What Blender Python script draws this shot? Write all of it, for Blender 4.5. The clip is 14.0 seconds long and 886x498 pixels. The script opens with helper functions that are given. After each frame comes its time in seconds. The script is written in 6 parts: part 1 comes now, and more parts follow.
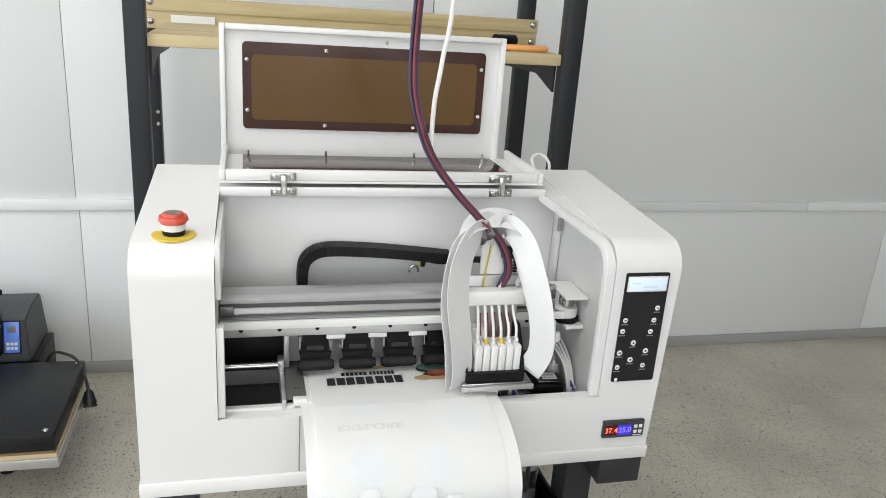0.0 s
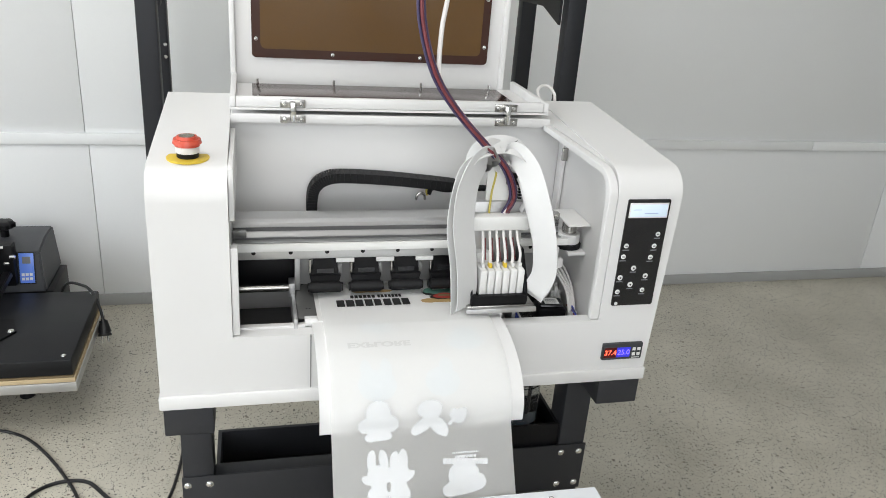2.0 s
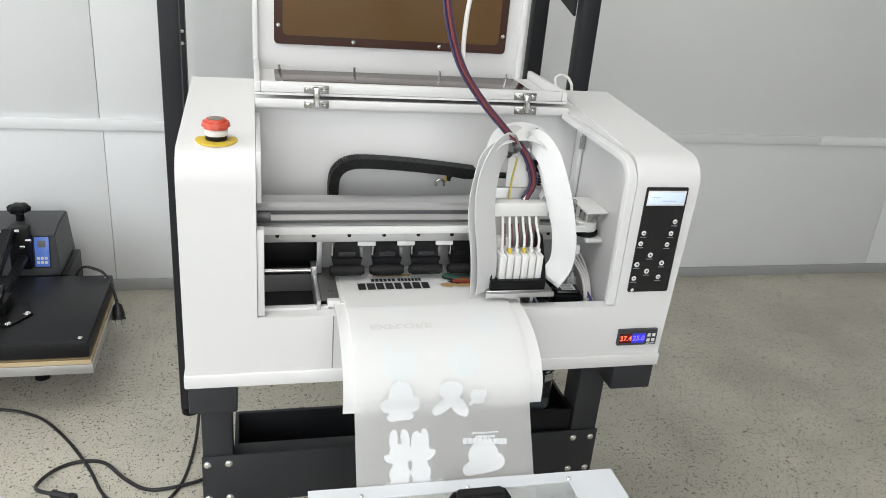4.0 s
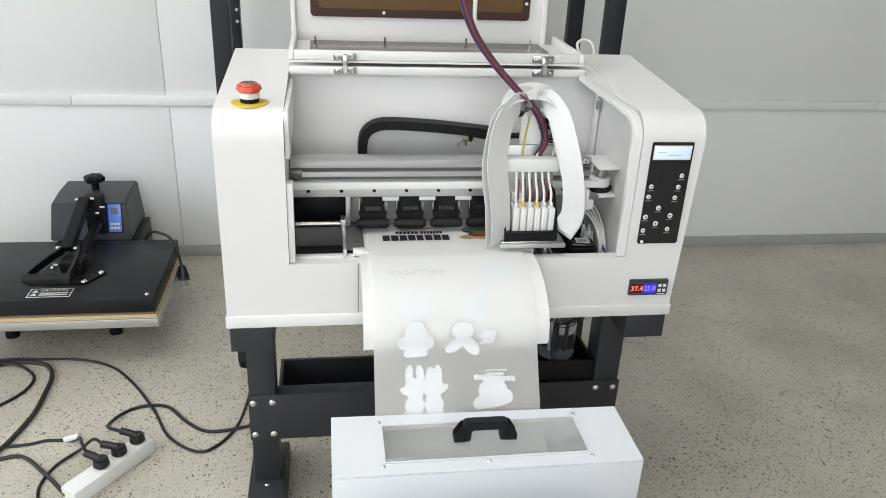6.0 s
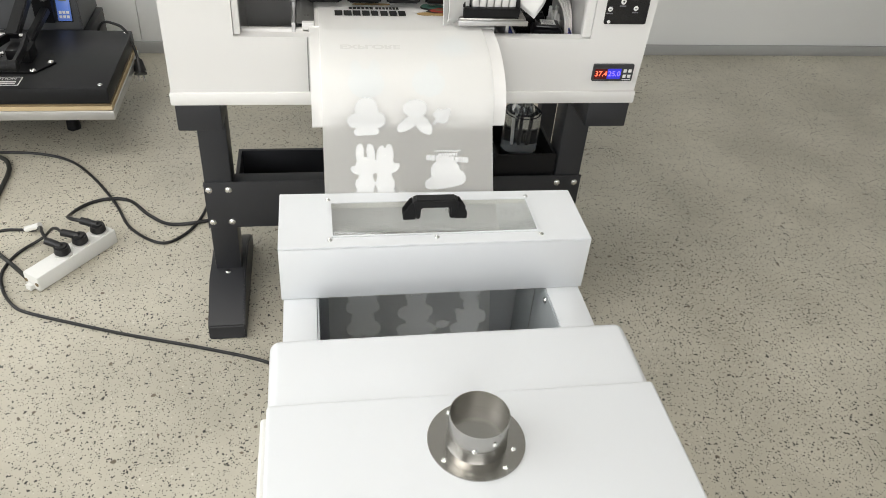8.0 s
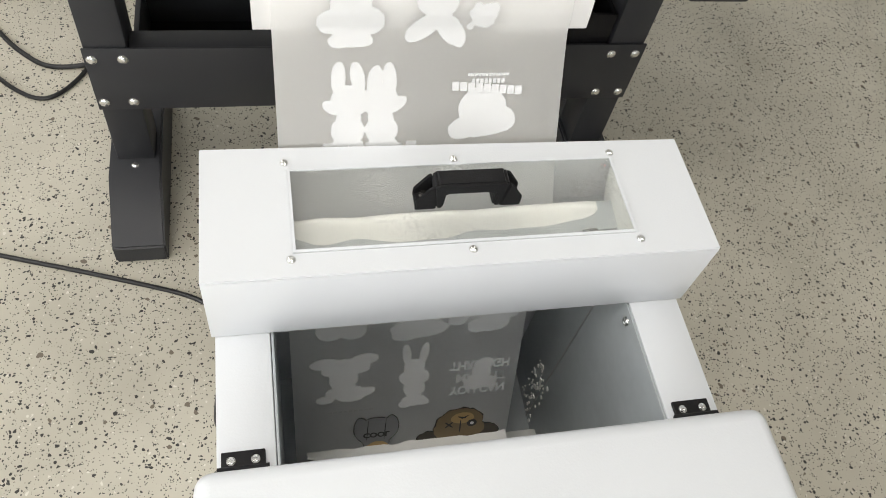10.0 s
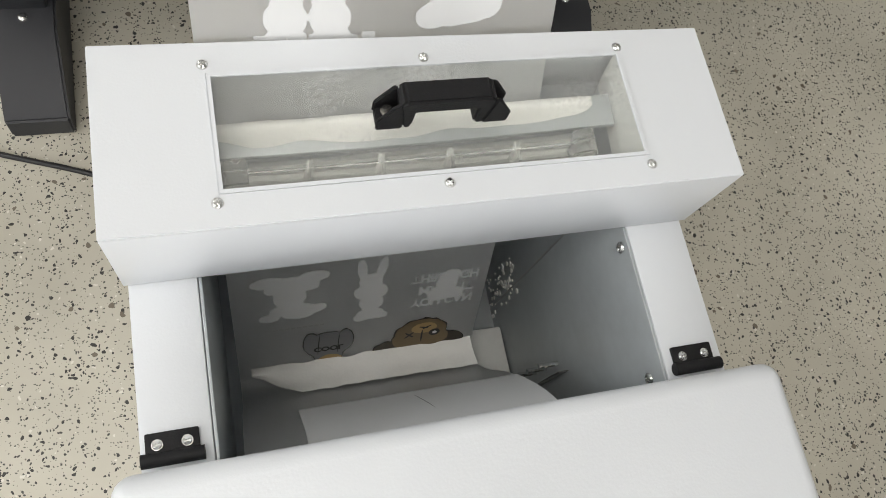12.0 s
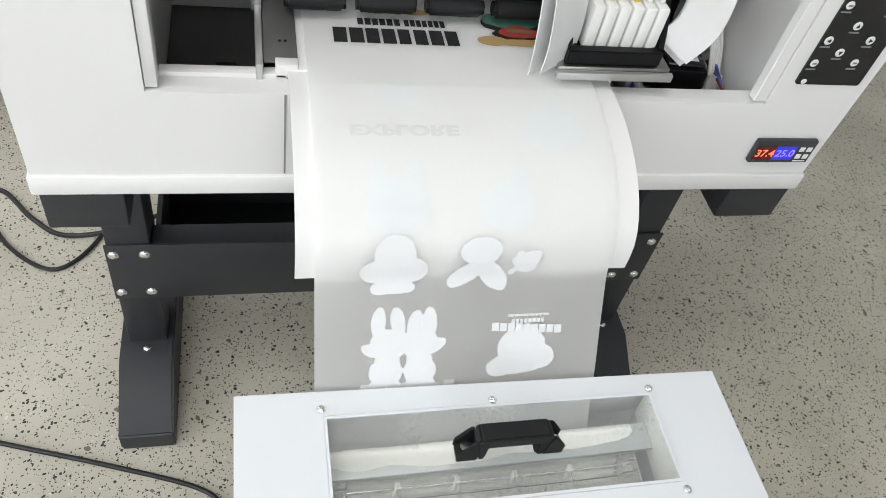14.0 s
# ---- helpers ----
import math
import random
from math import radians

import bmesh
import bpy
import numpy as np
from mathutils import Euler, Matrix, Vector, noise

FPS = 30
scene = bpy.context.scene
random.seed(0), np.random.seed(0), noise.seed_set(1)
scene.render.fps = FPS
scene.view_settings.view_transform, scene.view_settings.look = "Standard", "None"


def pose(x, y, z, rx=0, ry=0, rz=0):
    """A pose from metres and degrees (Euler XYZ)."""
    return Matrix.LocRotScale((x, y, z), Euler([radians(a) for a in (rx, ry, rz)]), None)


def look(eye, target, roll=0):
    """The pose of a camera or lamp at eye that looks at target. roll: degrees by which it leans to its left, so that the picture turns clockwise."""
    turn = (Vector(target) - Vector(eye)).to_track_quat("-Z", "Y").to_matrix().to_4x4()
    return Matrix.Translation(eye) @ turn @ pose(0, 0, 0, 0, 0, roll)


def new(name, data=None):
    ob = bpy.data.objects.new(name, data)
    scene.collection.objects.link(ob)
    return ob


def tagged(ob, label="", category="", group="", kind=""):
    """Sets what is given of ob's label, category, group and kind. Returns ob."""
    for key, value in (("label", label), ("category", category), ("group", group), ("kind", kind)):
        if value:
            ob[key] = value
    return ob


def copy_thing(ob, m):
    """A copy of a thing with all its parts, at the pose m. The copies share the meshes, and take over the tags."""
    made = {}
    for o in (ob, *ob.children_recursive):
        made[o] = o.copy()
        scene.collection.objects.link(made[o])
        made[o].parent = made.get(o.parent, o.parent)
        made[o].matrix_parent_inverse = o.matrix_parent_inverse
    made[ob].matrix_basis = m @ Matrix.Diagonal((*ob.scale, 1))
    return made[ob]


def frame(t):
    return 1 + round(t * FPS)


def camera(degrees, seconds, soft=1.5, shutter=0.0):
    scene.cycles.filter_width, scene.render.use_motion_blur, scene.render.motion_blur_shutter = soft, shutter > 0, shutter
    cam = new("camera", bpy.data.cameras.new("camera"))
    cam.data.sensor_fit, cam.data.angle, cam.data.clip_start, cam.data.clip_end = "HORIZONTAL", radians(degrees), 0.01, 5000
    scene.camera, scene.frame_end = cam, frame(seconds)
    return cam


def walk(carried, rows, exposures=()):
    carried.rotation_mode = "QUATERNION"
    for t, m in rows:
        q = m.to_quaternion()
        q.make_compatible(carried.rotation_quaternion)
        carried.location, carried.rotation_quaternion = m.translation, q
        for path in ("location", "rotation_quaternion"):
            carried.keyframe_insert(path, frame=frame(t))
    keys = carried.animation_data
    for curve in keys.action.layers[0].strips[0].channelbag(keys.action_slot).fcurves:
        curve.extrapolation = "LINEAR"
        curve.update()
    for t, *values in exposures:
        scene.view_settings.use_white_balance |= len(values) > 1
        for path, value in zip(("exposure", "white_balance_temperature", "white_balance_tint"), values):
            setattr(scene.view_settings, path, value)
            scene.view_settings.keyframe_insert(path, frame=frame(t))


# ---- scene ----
cam = camera(59.6, 14.0, soft=0.9)
PATH = [
    (0, (-0.247, -1.025, 1.303), (0.237, 0.809, 0.671), 4.1),
    (0.5, (-0.228, -0.983, 1.29), (0.231, 0.834, 0.589), 5.4),
    (1, (-0.22, -0.98, 1.282), (0.223, 0.82, 0.529), 5.0),
    (1.5, (-0.226, -1.016, 1.29), (0.221, 0.768, 0.504), 4.4),
    (2, (-0.258, -1.066, 1.284), (0.212, 0.721, 0.52), 4.4),
    (4.5, (-0.296, -1.093, 1.276), (0.164, 0.688, 0.492), 5.4),
    (5, (-0.281, -1.124, 1.282), (0.037, 0.683, 0.486), 3.9),
    (5.5, (-0.255, -1.161, 1.285), (0.025, 0.65, 0.484), 2.9),
    (6, (-0.223, -1.207, 1.277), (0.062, 0.587, 0.44), 2.7),
    (6.5, (-0.201, -1.244, 1.254), (0.099, 0.507, 0.335), 3.0),
    (7, (-0.183, -1.272, 1.234), (0.109, 0.425, 0.216), 3.4),
    (7.5, (-0.171, -1.27, 1.217), (0.129, 0.362, 0.101), 4.0),
    (10, (-0.165, -0.673, 1.071), (0.251, 0.378, -0.579), 14.4),
    (10.5, (-0.16, -0.572, 1.031), (0.304, 0.279, -0.719), 20.5),
    (11, (-0.154, -0.531, 1.004), (0.341, 0.181, -0.798), 26.2),
    (11.5, (-0.152, -0.525, 0.997), (0.359, 0.107, -0.83), 30.0),
    (12, (-0.147, -0.527, 0.996), (0.367, 0.076, -0.841), 31.3),
    (12.5, (-0.149, -0.533, 0.999), (0.369, 0.062, -0.839), 31.8),
    (13, (-0.149, -0.53, 0.999), (0.37, 0.091, -0.83), 30.8),
    (13.5, (-0.161, -0.536, 1.062), (0.336, 0.325, -0.673), 22.1),
    (14, (-0.205, -0.552, 1.131), (0.260, 0.698, -0.359), 14.0),
]
walk(cam, [(t, look(eye, target, roll)) for t, eye, target, roll in PATH], exposures=((0, -0.15, 6480, 10), (6, -0.17, 6480, 10), (7.5, -0.16, 6800, 10), (10, -0.13, 6880, 11), (11.5, -0.26, 6900, 11), (12, -0.31, 6820, 11), (13, -0.19, 6880, 11), (13.5, -0.20, 7000, 11), (14, -0.17, 6450, 10)))

# ---- world, sun and exposure ----
world = bpy.data.worlds.new("sky")
scene.world = world
world.use_nodes = True
wn = world.node_tree
sky = wn.nodes.new("ShaderNodeTexSky")
sky.sky_type = "NISHITA"
sky.sun_disc = False
sky.sun_elevation = radians(40)
sky.sun_rotation = radians(250)
wn.links.new(sky.outputs[0], wn.nodes["Background"].inputs[0])
wn.nodes["Background"].inputs[1].default_value = 0.10


def area_lamp(name, eye, target, w, h, watts, colour):
    """Daylight of one window, as wide and high as its opening."""
    d = bpy.data.lights.new(name, "AREA")
    d.shape, d.size, d.size_y, d.energy, d.color = "RECTANGLE", w, h, watts, colour
    ob = new(name, d)
    ob.matrix_world = look(eye, target)
    return ob


area_lamp("window_light_west", (-3.04, -1.0, 1.9), (0, -1.0, 1.5), 3.4, 2.0, 68, (0.92, 0.965, 1.0))
area_lamp("window_light_south", (-0.5, -4.24, 1.9), (-0.5, 0, 1.4), 3.2, 2.0, 72, (0.975, 0.985, 1.0))
area_lamp("ceiling_panel_light", (-0.85, -0.75, 3.02), (-0.85, -0.75, 0), 1.16, 1.16, 29, (1.0, 0.98, 0.955))


# ---- materials ----
def mat(name, rgb, rough=0.5, metal=0.0, vary=0.06, scale=6.0, fine=180.0, bump=0.0, spec=0.5, coat=0.0, rvary=0.08):
    """A painted, plastic or metal surface: slow stains, fine grain, uneven gloss, light relief."""
    m = bpy.data.materials.new(name)
    m.use_nodes = True
    nt = m.node_tree
    n, l = nt.nodes, nt.links
    b = n["Principled BSDF"]
    b.inputs["Roughness"].default_value = rough
    b.inputs["Metallic"].default_value = metal
    b.inputs["Specular IOR Level"].default_value = spec
    b.inputs["Coat Weight"].default_value = coat
    b.inputs["Coat Roughness"].default_value = 0.15
    co = n.new("ShaderNodeTexCoord")
    slow = n.new("ShaderNodeTexNoise")
    slow.inputs["Scale"].default_value, slow.inputs["Detail"].default_value = scale, 5
    grain = n.new("ShaderNodeTexNoise")
    grain.inputs["Scale"].default_value, grain.inputs["Detail"].default_value = fine, 3
    for t in (slow, grain):
        l.new(co.outputs["Object"], t.inputs["Vector"])
    add = n.new("ShaderNodeMath")
    add.operation = "MULTIPLY_ADD"
    add.inputs[1].default_value = 0.35
    l.new(grain.outputs[0], add.inputs[0])
    l.new(slow.outputs[0], add.inputs[2])
    ramp = n.new("ShaderNodeMapRange")
    ramp.inputs[1].default_value, ramp.inputs[2].default_value = 0.35, 1.0
    ramp.inputs[3].default_value, ramp.inputs[4].default_value = 1 - vary, 1 + vary
    l.new(add.outputs[0], ramp.inputs[0])
    mul = n.new("ShaderNodeVectorMath")
    mul.operation = "SCALE"
    mul.inputs[0].default_value = rgb
    l.new(ramp.outputs[0], mul.inputs["Scale"])
    l.new(mul.outputs[0], b.inputs["Base Color"])
    rr = n.new("ShaderNodeMapRange")
    rr.inputs[3].default_value, rr.inputs[4].default_value = max(0.02, rough - rvary), min(1, rough + rvary)
    l.new(slow.outputs[0], rr.inputs[0])
    l.new(rr.outputs[0], b.inputs["Roughness"])
    if bump:
        bp = n.new("ShaderNodeBump")
        bp.inputs["Strength"].default_value, bp.inputs["Distance"].default_value = bump, 0.001
        l.new(grain.outputs[0], bp.inputs["Height"])
        l.new(bp.outputs[0], b.inputs["Normal"])
    return m


def wood_mat(name, dark, light, axis=0):
    """Sawn pine: long grain streaks along one axis."""
    m = mat(name, dark, 0.6, bump=0.3)
    nt = m.node_tree
    n, l = nt.nodes, nt.links
    co, mp, ns, rp = n.new("ShaderNodeTexCoord"), n.new("ShaderNodeMapping"), n.new("ShaderNodeTexNoise"), n.new("ShaderNodeValToRGB")
    mp.inputs["Scale"].default_value = [1.5 if i == axis else 28 for i in range(3)]
    ns.inputs["Scale"].default_value, ns.inputs["Detail"].default_value, ns.inputs["Distortion"].default_value = 1.0, 6, 0.8
    l.new(co.outputs["Object"], mp.inputs[0])
    l.new(mp.outputs[0], ns.inputs["Vector"])
    l.new(ns.outputs[0], rp.inputs[0])
    rp.color_ramp.elements[0].position, rp.color_ramp.elements[1].position = 0.3, 0.7
    rp.color_ramp.elements[0].color, rp.color_ramp.elements[1].color = (*dark, 1), (*light, 1)
    l.new(rp.outputs[0], n["Principled BSDF"].inputs["Base Color"])
    return m


def glass_mat(name, rgb, rough=0.02, alpha_white=0.0, spots=0.0):
    """Clear or tinted sheet: transmission with gloss; dusty spots scatter a little white."""
    m = bpy.data.materials.new(name)
    m.use_nodes = True
    nt = m.node_tree
    n, l = nt.nodes, nt.links
    b = n["Principled BSDF"]
    b.inputs["Base Color"].default_value = (*rgb, 1)
    b.inputs["Transmission Weight"].default_value = 1.0
    b.inputs["Roughness"].default_value = rough
    b.inputs["IOR"].default_value = 1.3
    if spots or alpha_white:
        d = n.new("ShaderNodeBsdfDiffuse")
        d.inputs[0].default_value = (0.8, 0.8, 0.78, 1)
        mix = n.new("ShaderNodeMixShader")
        co, ns, ns2 = n.new("ShaderNodeTexCoord"), n.new("ShaderNodeTexNoise"), n.new("ShaderNodeTexNoise")
        ns.inputs["Scale"].default_value, ns.inputs["Detail"].default_value = 260, 2
        ns2.inputs["Scale"].default_value, ns2.inputs["Detail"].default_value = 16, 4
        l.new(co.outputs["Object"], ns.inputs["Vector"])
        l.new(co.outputs["Object"], ns2.inputs["Vector"])
        mu = n.new("ShaderNodeMath")
        mu.operation = "MULTIPLY"
        l.new(ns.outputs[0], mu.inputs[0])
        l.new(ns2.outputs[0], mu.inputs[1])
        r = n.new("ShaderNodeMapRange")
        r.inputs[1].default_value, r.inputs[2].default_value = 0.30, 0.46
        r.inputs[3].default_value, r.inputs[4].default_value = alpha_white, alpha_white + spots
        l.new(mu.outputs[0], r.inputs[0])
        l.new(r.outputs[0], mix.inputs[0])
        l.new(b.outputs[0], mix.inputs[1])
        l.new(d.outputs[0], mix.inputs[2])
        l.new(mix.outputs[0], n["Material Output"].inputs[0])
    return m


def glow_mat(name, rgb, strength):
    m = mat(name, rgb, 0.3)
    b = m.node_tree.nodes["Principled BSDF"]
    b.inputs["Emission Color"].default_value = (*rgb, 1)
    b.inputs["Emission Strength"].default_value = strength
    return m


def floor_mat():
    """Ground and polished concrete with dark and light stone chips and slow stains."""
    m = bpy.data.materials.new("polished_terrazzo_concrete")
    m.use_nodes = True
    nt = m.node_tree
    n, l = nt.nodes, nt.links
    b = n["Principled BSDF"]
    co = n.new("ShaderNodeTexCoord")

    def noise_tex(scale, detail):
        t = n.new("ShaderNodeTexNoise")
        t.inputs["Scale"].default_value, t.inputs["Detail"].default_value = scale, detail
        l.new(co.outputs["Object"], t.inputs["Vector"])
        return t

    base = n.new("ShaderNodeValToRGB")
    base.color_ramp.elements[0].position, base.color_ramp.elements[1].position = 0.32, 0.72
    base.color_ramp.elements[0].color, base.color_ramp.elements[1].color = (0.44, 0.413, 0.340, 1), (0.61, 0.575, 0.482, 1)
    l.new(noise_tex(3.2, 7).outputs[0], base.inputs[0])
    last = base.outputs[0]
    warp = noise_tex(70, 2)
    for scale, low, high, size, colour in ((185, 0.0, 0.34, 0.48, (0.032, 0.030, 0.028)), (330, 0.0, 0.46, 0.48, (0.06, 0.055, 0.05)),
                                           (170, 0.86, 1.0, 0.36, (0.66, 0.63, 0.56)), (85, 0.0, 0.07, 0.40, (0.16, 0.13, 0.10))):
        v = n.new("ShaderNodeTexVoronoi")
        v.inputs["Scale"].default_value = scale
        mixv = n.new("ShaderNodeMix")
        mixv.data_type = "VECTOR"
        mixv.inputs[0].default_value = 0.012
        l.new(co.outputs["Object"], mixv.inputs[4])
        l.new(warp.outputs["Color"], mixv.inputs[5])
        l.new(mixv.outputs[1], v.inputs["Vector"])
        sep = n.new("ShaderNodeSeparateColor")
        l.new(v.outputs["Color"], sep.inputs[0])
        pick = n.new("ShaderNodeMath")
        pick.operation = "LESS_THAN" if low == 0 else "GREATER_THAN"
        pick.inputs[1].default_value = high if low == 0 else low
        l.new(sep.outputs[0], pick.inputs[0])
        # chips of uneven size
        r2 = n.new("ShaderNodeMath")
        r2.operation = "MULTIPLY"
        r2.inputs[1].default_value = size
        l.new(sep.outputs[1], r2.inputs[0])
        inside = n.new("ShaderNodeMath")
        inside.operation = "LESS_THAN"
        l.new(v.outputs["Distance"], inside.inputs[0])
        l.new(r2.outputs[0], inside.inputs[1])
        both = n.new("ShaderNodeMath")
        both.operation = "MULTIPLY"
        l.new(pick.outputs[0], both.inputs[0])
        l.new(inside.outputs[0], both.inputs[1])
        mx = n.new("ShaderNodeMix")
        mx.data_type = "RGBA"
        mx.inputs[7].default_value = (*colour, 1)
        l.new(both.outputs[0], mx.inputs[0])
        l.new(last, mx.inputs[6])
        last = mx.outputs[2]
    # large cloudy stains of the ground slab
    st = n.new("ShaderNodeMapRange")
    st.inputs[1].default_value, st.inputs[2].default_value, st.inputs[3].default_value, st.inputs[4].default_value = 0.3, 0.7, 0.86, 1.06
    l.new(noise_tex(1.1, 4).outputs[0], st.inputs[0])
    sc = n.new("ShaderNodeVectorMath")
    sc.operation = "SCALE"
    l.new(last, sc.inputs[0])
    l.new(st.outputs[0], sc.inputs["Scale"])
    l.new(sc.outputs[0], b.inputs["Base Color"])
    rr = n.new("ShaderNodeMapRange")
    rr.inputs[3].default_value, rr.inputs[4].default_value = 0.22, 0.5
    l.new(noise_tex(7, 5).outputs[0], rr.inputs[0])
    l.new(rr.outputs[0], b.inputs["Roughness"])
    bp = n.new("ShaderNodeBump")
    bp.inputs["Strength"].default_value, bp.inputs["Distance"].default_value = 0.12, 0.001
    l.new(noise_tex(160, 4).outputs[0], bp.inputs["Height"])
    l.new(bp.outputs[0], b.inputs["Normal"])
    return m


WHITE = mat("white_powder_coat", (0.75, 0.745, 0.735), 0.38, vary=0.015, fine=900, bump=0.06)
WHITE_DRYER = mat("bluish_white_powder_coat", (0.735, 0.758, 0.785), 0.28, vary=0.0, fine=500, bump=0.12, rvary=0.0)
WHITE_PLASTIC = mat("white_plastic", (0.78, 0.78, 0.76), 0.35, vary=0.03)
RIBBON = mat("white_ribbon_cable", (0.69, 0.69, 0.685), 0.42, vary=0.04, fine=60)
WALL = mat("pale_grey_panel_paint", (0.79, 0.80, 0.80), 0.42, vary=0.02, scale=1.5, bump=0.04)
WALL_TRIM = mat("pale_grey_trim_paint", (0.78, 0.79, 0.79), 0.38, vary=0.02)
BASE_TRIM = mat("grey_base_channel", (0.36, 0.365, 0.36), 0.45, vary=0.05)
CEIL = mat("white_ceiling_paint", (0.85, 0.85, 0.84), 0.9)
SEAM = mat("seam_shadow_gap", (0.25, 0.25, 0.25), 0.8)
ANTHRACITE = mat("anthracite_powder_coat", (0.030, 0.031, 0.035), 0.45, vary=0.08, fine=700, bump=0.15, spec=0.35)
RACK_GREY = mat("dark_slate_rack_paint", (0.017, 0.018, 0.022), 0.45, vary=0.08, fine=500, bump=0.1, spec=0.35)
BLACK = mat("black_plastic", (0.006, 0.006, 0.007), 0.42, vary=0.15, bump=0.1, spec=0.22)
BLACK_MATT = mat("matt_black_plastic", (0.012, 0.012, 0.013), 0.55, vary=0.15, fine=600, bump=0.3, spec=0.25)
BLACK_GLOSS = mat("black_gloss_film", (0.012, 0.012, 0.014), 0.22, vary=0.1)
RUBBER = mat("black_cable_rubber", (0.011, 0.011, 0.012), 0.42, vary=0.1)
RUBBER_GREY = mat("worn_grey_cable_rubber", (0.026, 0.027, 0.024), 0.5, vary=0.1)
PRESS_TOP = mat("charcoal_enamel", (0.009, 0.0095, 0.011), 0.42, vary=0.08, fine=500, bump=0.12, spec=0.28)
PRESS_BOX = mat("dark_grey_enamel", (0.040, 0.042, 0.047), 0.42, vary=0.06, fine=500, bump=0.12)
STEEL = mat("brushed_steel", (0.46, 0.45, 0.43), 0.24, 1.0, vary=0.08, fine=300)
CHROME = mat("bright_chrome", (0.78, 0.78, 0.77), 0.14, 1.0, vary=0.05)
ALU = mat("anodised_aluminium", (0.56, 0.56, 0.56), 0.36, 0.8, vary=0.05, fine=300)
ALU_DARK = mat("grey_aluminium", (0.22, 0.22, 0.22), 0.40, 0.8, vary=0.06)
GALV = mat("galvanised_sheet", (0.50, 0.535, 0.55), 0.42, 0.35, vary=0.10, scale=14, fine=90)
GUARD = mat("dark_film_guard_steel", (0.13, 0.13, 0.125), 0.45, 0.3, vary=0.10, fine=300)
SHEET_MID = mat("mid_grey_sheet_metal", (0.33, 0.33, 0.325), 0.45, 0.2, vary=0.06)
SHEET_GREY = mat("grey_sheet_metal", (0.13, 0.13, 0.13), 0.42, 0.5, vary=0.08)
BLUE_SCREEN = glow_mat("blue_backlit_lcd", (0.10, 0.20, 0.62), 0.25)
BROWN_FRAME = mat("dark_brown_acrylic_rim", (0.050, 0.020, 0.014), 0.16, vary=0.05)
BROWN = mat("brown_tinted_acrylic", (0.115, 0.060, 0.018), 0.14, vary=0.05)
RED = mat("red_button_plastic", (0.62, 0.085, 0.045), 0.35, vary=0.06)
YELLOW = mat("yellow_ring_plastic", (0.72, 0.52, 0.05), 0.45, vary=0.06)
PINE = wood_mat("pale_sawn_pine", (0.44, 0.34, 0.17), (0.62, 0.52, 0.31))
PLY = wood_mat("pale_plywood_edge", (0.50, 0.37, 0.20), (0.66, 0.53, 0.34))
FROST = mat("speckled_frosted_quartz", (0.40, 0.40, 0.37), 0.3, 0.3, vary=0.55, scale=500, fine=900, bump=0.5)
FLOOR = floor_mat()
CLEAR = glass_mat("clear_acrylic", (0.97, 0.98, 0.955), 0.01, 0.07, 0.18)
CLEAR_TUBE = glass_mat("quartz_glass", (0.95, 0.96, 0.95), 0.03, 0.12, 0.25)
BOTTLE = glass_mat("clear_bottle_plastic", (0.60, 0.63, 0.66), 0.08, 0.02, 0.05)
FILM = mat("frosted_transfer_film", (0.20, 0.20, 0.199), 0.36, vary=0.02)
fn = FILM.node_tree
ft, fa = fn.nodes.new("ShaderNodeBsdfTranslucent"), fn.nodes.new("ShaderNodeAddShader")
ft.inputs[0].default_value = (0.76, 0.76, 0.755, 1)
fn.links.new(fn.nodes["Principled BSDF"].outputs[0], fa.inputs[0])
fn.links.new(ft.outputs[0], fa.inputs[1])
fn.links.new(fa.outputs[0], fn.nodes["Material Output"].inputs[0])
INK_WHITE = mat("white_ink_print", (0.74, 0.75, 0.755), 0.6, vary=0.02, spec=0.3)


def film_ink(name, rgb):
    """Thin ink that lets the light of the film through."""
    m = FILM.copy()
    m.name = name
    for nd in m.node_tree.nodes:
        if nd.type == "BSDF_TRANSLUCENT":
            nd.inputs[0].default_value = (*rgb, 1)
    return m


INK_FAINT = film_ink("faint_white_ink", (0.755, 0.775, 0.79))
INK_PALE = film_ink("pale_grey_ink", (0.66, 0.66, 0.655))
LINER_PALE = mat("pale_zinc_sheet", (0.74, 0.75, 0.72), 0.42, 0.0, vary=0.08, scale=18, fine=120)
INK_BLACK = mat("black_ink", (0.02, 0.02, 0.02), 0.5)
POWDER = mat("white_adhesive_powder", (0.90, 0.90, 0.87), 0.95, vary=0.04, scale=40, fine=300, bump=0.3)
RED_WIRE = mat("dark_red_wire", (0.17, 0.035, 0.042), 0.45)
VIOLET_WIRE = mat("violet_black_wire", (0.045, 0.035, 0.09), 0.45)
YELLOW_WIRE = mat("yellow_wire", (0.58, 0.48, 0.10), 0.45)
WHITE_WIRE = mat("white_wire", (0.78, 0.76, 0.74), 0.45)
ORANGE = mat("orange_tool_plastic", (0.80, 0.36, 0.10), 0.45)
PCB = mat("green_circuit_board", (0.03, 0.16, 0.08), 0.45, vary=0.2, fine=60)
BLUE_WIRE = mat("blue_wire", (0.05, 0.08, 0.42), 0.4)
LCD = glow_mat("pale_blue_lcd", (0.60, 0.70, 0.82), 0.40)
RED_LED = glow_mat("red_led_digit", (1.0, 0.12, 0.06), 2.2)
BLUE_LED = glow_mat("blue_led_digit", (0.16, 0.12, 1.0), 2.2)
RED_DARK = mat("dark_red_led_window", (0.10, 0.012, 0.012), 0.2)
